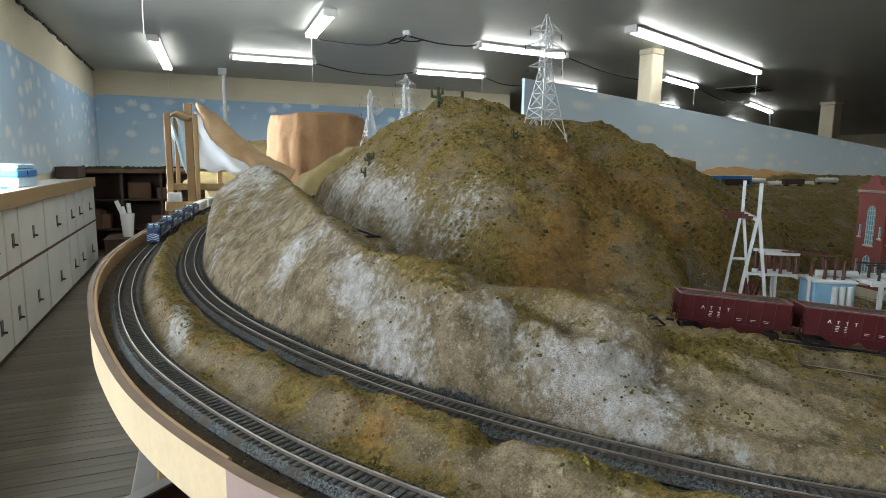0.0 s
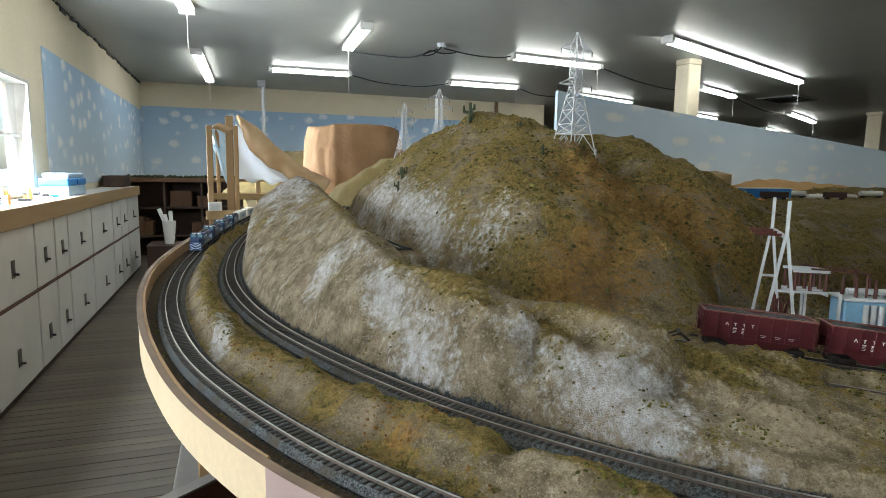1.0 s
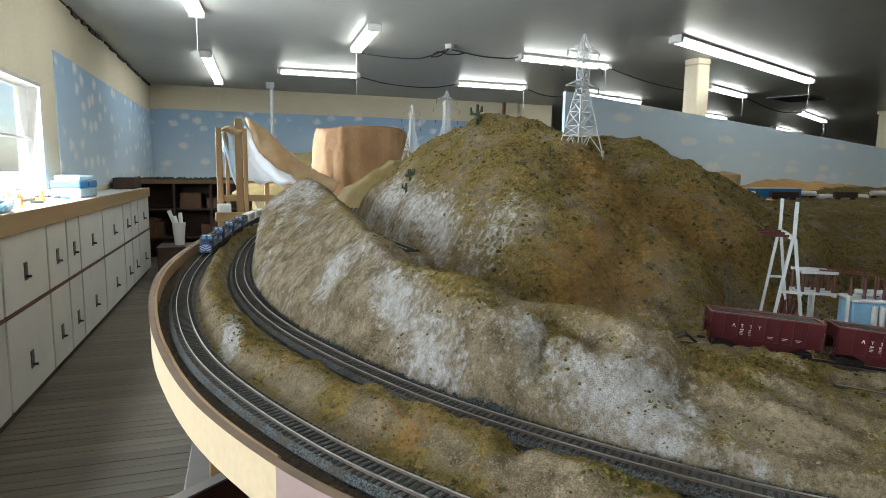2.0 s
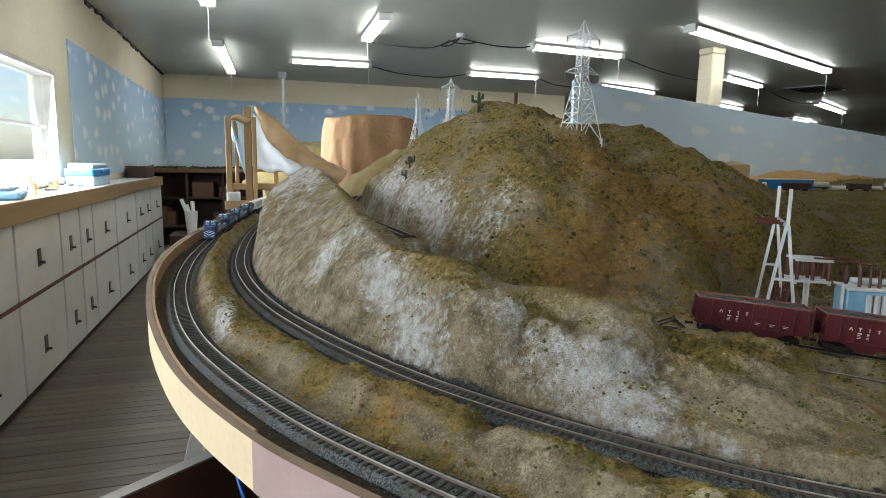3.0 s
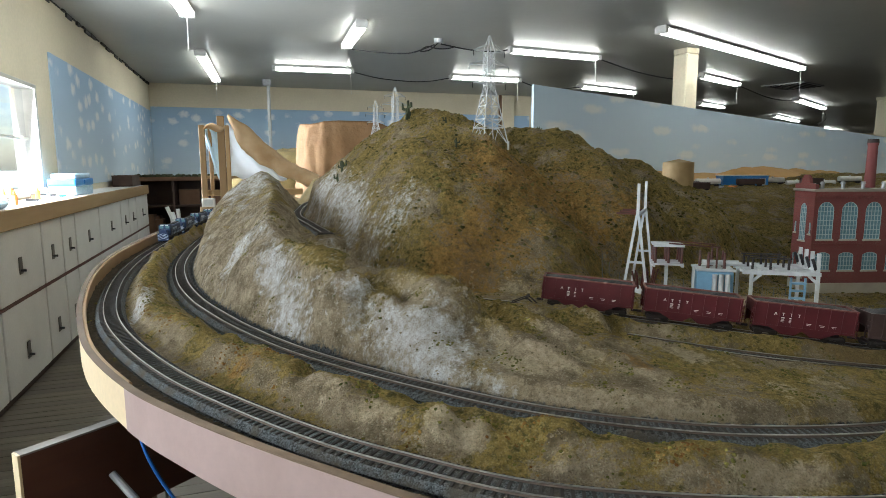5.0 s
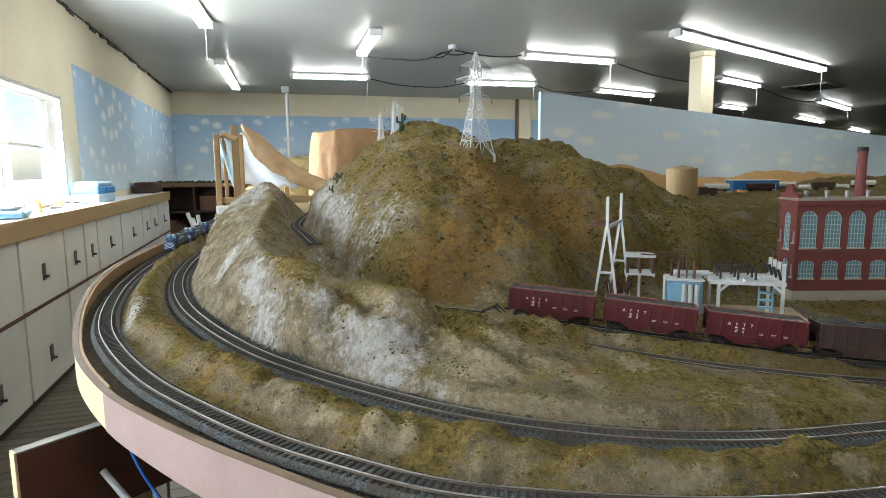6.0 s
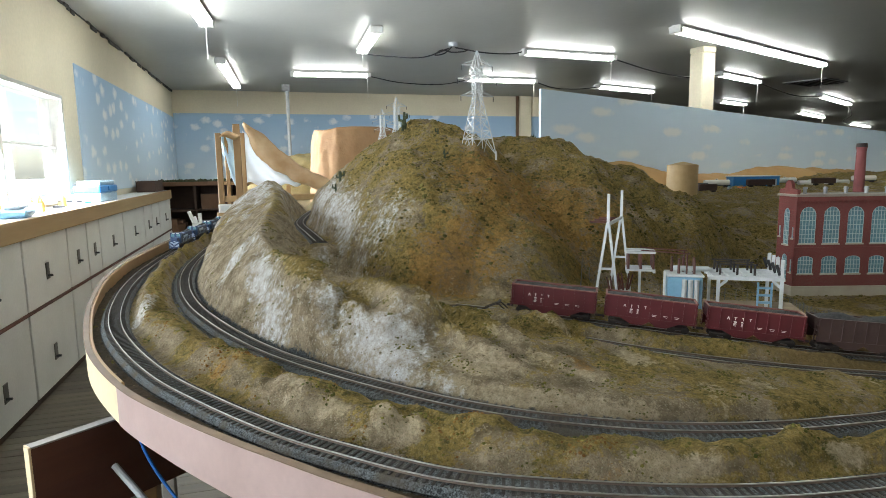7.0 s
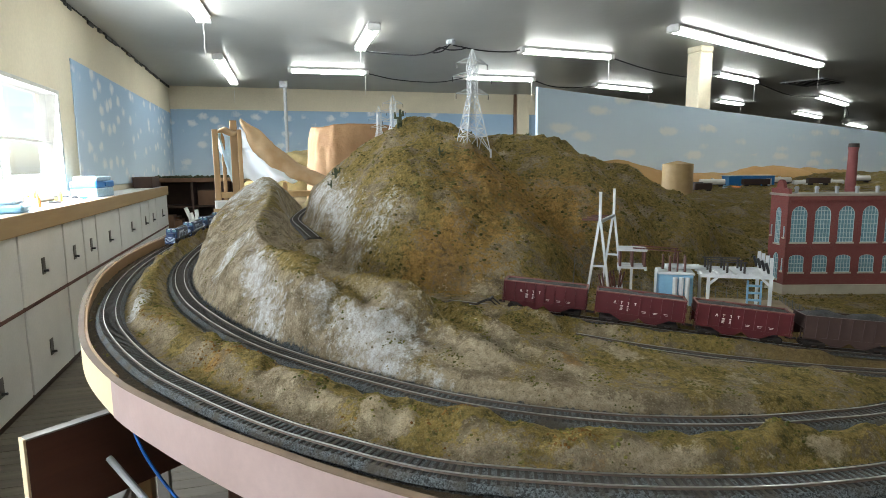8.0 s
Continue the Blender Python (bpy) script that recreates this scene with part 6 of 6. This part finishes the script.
def tank_car(x, y, turn, color, label):
    t = thing("tank_car", pose(x, y, on_land(x, y), 0, 0, turn), label, "railway car", "cars in the town")
    part("tank", rod((-0.075, 0, 0.03), (0.075, 0, 0.03), 0.017, None, 18), M[color], t)
    part("dome", rod((0, 0, 0.045), (0, 0, 0.053), 0.007, None, 10), M[color], t)
    part("deck", box(-0.08, 0.08, -0.012, 0.012, 0.010, 0.014), M["black"], t)
    for e in (-1, 1):
        part("truck", box(e * 0.055 - 0.012, e * 0.055 + 0.012, -0.011, 0.011, 0.0, 0.010, 0.002), M["truck"], t)


box_car(2.98, 3.08, -16, "umber", "dark brown box car before the blue shed", 0.085)
for x, y in ((3.32, 3.23), (3.49, 3.19), (3.66, 3.13), (3.83, 3.08)):
    tank_car(x, y, -16, "white", "white tank car on the plateau")
box_car(3.42, 3.02, -16, "umber", "dark brown box car in the town")
tank_car(2.42, 3.0, -16, "black", "black tank car on the plateau")
tank_car(2.62, 3.05, -16, "white", "white tank car on the plateau")
box_car(2.3, 2.75, -16, "umber", "dark brown box car on the plateau", 0.05)
for k in range(5):
    x, y = 2.25 + 0.10 * k, 2.86 + 0.02 * (k % 3)
    t = thing("pickup_truck", pose(x, y, on_land(x, y), 0, 0, 20 * k), "tiny parked model pickup truck", "vehicle", "vehicles in the town")
    part("body", box(-0.028, 0.028, -0.011, 0.011, 0.004, 0.014, 0.003), M[("letter", "black", "steelblue", "metal", "orange")[k]], t)
    part("cab", box(-0.006, 0.014, -0.010, 0.010, 0.014, 0.022, 0.003), M["pane"], t)
    part("wheels", box(-0.022, 0.022, -0.0115, 0.0115, 0.0, 0.005, 0.002), M["black"], t)
M["elev"] = worn("yellow_grey_concrete", (0.46, 0.41, 0.26), (0.38, 0.34, 0.22), 0.8, 0, 40, 300, 0.0005)
ez = on_land(2.62, 1.85)
t = thing("grain_elevator", pose(2.64, 1.85, ez, 0, 0, -16), "yellow-grey concrete grain elevator with round silos", "building")
for k in range(4):
    part("silo", rod((-0.06 + k * 0.04, 0, 0), (-0.06 + k * 0.04, 0, 1.295 - ez), 0.021, None, 18), M["elev"], t)
part("headhouse", box(-0.075, 0.08, -0.018, 0.018, 1.295 - ez, 1.308 - ez, 0.001), M["elev"], t)
part("tower", box(-0.03, 0.025, -0.02, 0.02, 1.308 - ez, 1.345 - ez, 0.001), M["elev"], t)
# sandy hills along the partition's foot
strip = bmesh.new()
rows = []
for i in range(160):
    u = i / 159
    x = 1.75 + 6.4 * u
    y = 3.39 + 0.3 * (x - 1.6) - 0.03
    h = 0.105 + 0.05 * max(0, noise.fractal(Vector((x * 1.3, 0.4, 0)), 1, 2, 3)) * 1.6 + 0.012 * noise.fractal(Vector((x * 6, 1.4, 0)), 1, 2, 3)
    h += 0.10 * math.exp(-((x - 2.35) / 0.35) ** 2)
    rows.append([strip.verts.new((x - 0.02 * j, y - 0.05 * (6 - j), 1.18 - 0.06 * smooth(np.array(x), 3.0, 6.0) + h * math.sin(1.5708 * j / 6))) for j in range(7)])
for a, b in zip(rows, rows[1:]):
    for j in range(6):
        strip.faces.new((a[j], b[j], b[j + 1], a[j + 1]))
tagged(part("ground_sand_hills", strip, M["farsand"], None, "", True), "low orange sand hills at the foot of the painted sky", "scenery", "", "structure")

# ---- under the layout ----
t = thing("brown_board", pose(-0.319, 0.861, 0.875, 0, 0, 38), "red-brown painted board with a pale cut edge under the layout", "board")
part("panel", box(0, 0.30, 0, 0.016, 0.0, 0.125, 0.0), M["redwood"], t)
part("top_edge", box(0, 0.30, 0, 0.016, 0.125, 0.1275), M["greywood"], t, "dusty grey top edge")
part("end_grain", box(-0.003, 0.0, 0, 0.016, 0.0, 0.1275), M["bare"], t, "pale sawn end")
part("peg", rod((0.10, -0.002, 0.06), (0.12, -0.13, -0.02), 0.0050, None, 10), M["dirtywhite"], t, "pale dowel sticking out")
t = thing("support_leg", pose(-0.235, 1.12, FLOOR), "plain wooden leg under the layout", "leg", "legs under the layout")
part("post", box(-0.012, 0.012, -0.02, 0.02, 0, 1.175, 0.002), M["wood"], t)
part("foot", box(-0.02, 0.02, -0.03, 0.03, 0, 0.02, 0.002), M["wood"], t)
t = thing("support_leg", pose(-0.06, 0.93, FLOOR), "red-brown painted leg under the layout", "leg", "legs under the layout")
part("post", box(-0.018, 0.018, -0.018, 0.018, 0, 1.14, 0.002), M["redwood"], t)
part("foot", box(-0.025, 0.025, -0.025, 0.025, 0, 0.02, 0.002), M["redwood"], t)
t = thing("side_table", pose(-0.30, 1.42, FLOOR, 0, 0, 0), "grey weathered board shelf in the aisle under the layout", "shelf")
part("board", box(0.0, 0.05, -0.50, 0.1, 0.90, 0.915, 0.002), M["greywood"], t)
for y in (-0.3, 0.06):
    part("leg", box(0.01, 0.04, y, y + 0.03, 0, 0.90, 0.002), M["greywood"], t)
tagged(part("blue_cable", wire([(-0.20, 0.90, 1.075), (-0.19, 0.86, 1.0), (-0.15, 0.84, 0.92), (-0.08, 0.80, 0.85), (0.0, 0.76, 0.78), (0.05, 0.75, 0.5), (0.06, 0.76, FLOOR + 0.02)], 0.0022), M["cable"]), "thin blue cable hanging under the layout", "cable")
tagged(part("blue_cable", wire([(-0.235, 1.0, 1.068), (-0.16, 0.86, 1.058), (-0.07, 0.72, 1.050), (0.02, 0.62, 1.044), (0.12, 0.53, 1.036), (0.3, 0.42, 1.025)], 0.0032), M["cable"]), "bright blue cable run behind the fascia", "cable")
tagged(part("layout_underside", box(-0.15, 2.6, 1.3, 3.2, 1.03, 1.05), M["dark"]), "dark plywood underside of the layout", "board", "", "structure")
tagged(part("cross_beam", box(-0.26, 0.5, 1.20, 1.24, 1.02, 1.08, 0.002), M["wood"]), "wooden cross beam under the layout", "beam")

# ---- tufts and foam clumps over the land ----
clump_v, clump_f = [], []
ico = bmesh.new()
bmesh.ops.create_icosphere(ico, subdivisions=1, radius=1.0)
ico_v, ico_f = np.array([v.co for v in ico.verts]), [tuple(v.index for v in f.verts) for f in ico.faces]
ico.free()


def clumps(name, count, area, size, keep, material, seed, label):
    """Small uneven clumps strewn where keep() says so."""
    r = np.random.RandomState(seed)
    x, y = r.uniform(area[0], area[1], count), r.uniform(area[2], area[3], count)
    ok = (away(x, y, EDGE)[1] > 0) & (keep(x, y) > r.uniform(0, 1, count))
    for line in (OUTER, INNER, SIDING, SPUR):
        ok &= away(x, y, line)[0] > 0.020
    x, y = x[ok], y[ok]
    z = ground(x, y)
    s = size * r.uniform(0.45, 1.5, len(x)) ** 1.5
    v = ico_v[None] * r.uniform(0.6, 1.4, (len(x), len(ico_v), 1)) * s[:, None, None] * np.array([1, 1, 0.75])
    v += np.stack([x, y, z], -1)[:, None]
    k = len(ico_v)
    f = (np.array(ico_f)[None] + (np.arange(len(x)) * k)[:, None, None]).reshape(-1, 3)
    me = bpy.data.meshes.new(name)
    me.from_pydata(v.reshape(-1, 3).tolist(), [], f.tolist())
    me.materials.append(material)
    return tagged(new(name, me), label, "foliage", "", "stuff")


def tuft(name, a, b):
    n = Nodes(name)
    rnd_ = n.tree.nodes.new("ShaderNodeNewGeometry").outputs["Random Per Island"]
    c = n.mix(rnd_, a, b)
    c = n.mix(n.math("MULTIPLY", n.noise(900.0, 2.0), 0.4), c, tuple(v * 0.4 for v in a))
    return n.done(c, 0.95, 0, 0.1)


def hill_zone(x, y):
    return smooth(y, 0.98, 1.1) * smooth(x, 0.16, 0.26)


def bare_bank(x, y):
    """Low on the chalky outer side of the bank, where few grains lie."""
    d, side, _ = away(x, y, MIDWAY)
    return 1 - 0.6 * np.exp(-((side * d + 0.018) / 0.016) ** 2)


def bank_top(x, y):
    """High on the bank between the tracks and on its inner side, where the turf is thick."""
    d, side, _ = away(x, y, MIDWAY)
    return smooth(side * d, -0.012, 0.0) * (1 - smooth(side * d, 0.02, 0.035))


clumps("ground_foam", 26000, (0.1, 1.5, 0.95, 2.0), 0.0016, lambda x, y: hill_zone(x, y) * np.clip(0.45 + 0.5 * rough(x, y, 0.16, 61), 0, 1), tuft("olive_tan_foam", (0.12, 0.095, 0.028), (0.30, 0.225, 0.085)), 1, "olive and tan foam grains over the big hill")
clumps("bush_clumps", 26000, (0.1, 1.5, 0.98, 2.0), 0.0026, lambda x, y: hill_zone(x, y) * np.clip(-0.30 + 1.3 * rough(x, y, 0.05, 62), 0, 1), tuft("dark_olive_bush", (0.050, 0.050, 0.014), (0.17, 0.145, 0.042)), 2, "dark olive bushes in drifts on the hill")
clumps("ridge_grains", 16000, (-0.3, 1.1, 0.4, 2.0), 0.0009, lambda x, y: bare_bank(x, y) * (1 - hill_zone(x, y)) * np.clip(0.5 + 0.4 * rough(x, y, 0.10, 63), 0, 1), tuft("tan_grains", (0.10, 0.078, 0.036), (0.38, 0.31, 0.19)), 3, "tan and brown grains scattered on the slopes")
clumps("ridge_shrubs", 70000, (-0.3, 1.1, 0.36, 1.3), 0.0011, lambda x, y: (1 - hill_zone(x, y)) * np.clip(-0.45 + 1.5 * rough(x, y, 0.06, 64) + 0.35 * bank_top(x, y) + 0.8 * np.exp(-((x - 0.05) / 0.035) ** 2 - ((y - 0.87) / 0.03) ** 2) + 0.6 * np.exp(-((x - 0.29) / 0.05) ** 2 - ((y - 0.80) / 0.04) ** 2), 0, 1), tuft("green_shrub_foam", (0.060, 0.068, 0.015), (0.24, 0.20, 0.05)), 4, "green foam shrubs in patches on the banks")
clumps("rust_shrubs", 26000, (-0.25, 0.3, 0.4, 1.2), 0.0011, lambda x, y: np.exp(-((away(x, y, MIDWAY)[0]) / 0.025) ** 2) * np.clip(-0.35 + 1.5 * rough(x, y, 0.09, 65) + 0.9 * np.exp(-((x + 0.063) / 0.03) ** 2 - ((y - 0.72) / 0.035) ** 2), 0, 1), tuft("rust_foam", (0.16, 0.075, 0.02), (0.30, 0.18, 0.05)), 5, "rust-orange foam shrubs on the bank between the tracks")

# ---- floor boards ----
plank_bm = box(-2.0, 2.0, 0.0, 0.0795, 0.0, 0.012, 0.0015)
plank_mesh = bpy.data.meshes.new("plank")
plank_bm.to_mesh(plank_mesh)
plank_bm.free()
plank_mesh.materials.append(M["floor"])
rnd = random.Random(8)
for k in range(164):
    o = new("plank", plank_mesh)
    o.parent = floor
    o.matrix_basis = pose(0.2, -0.55 + k * 0.083, FLOOR - 0.012 - rnd.uniform(0, 0.0015))
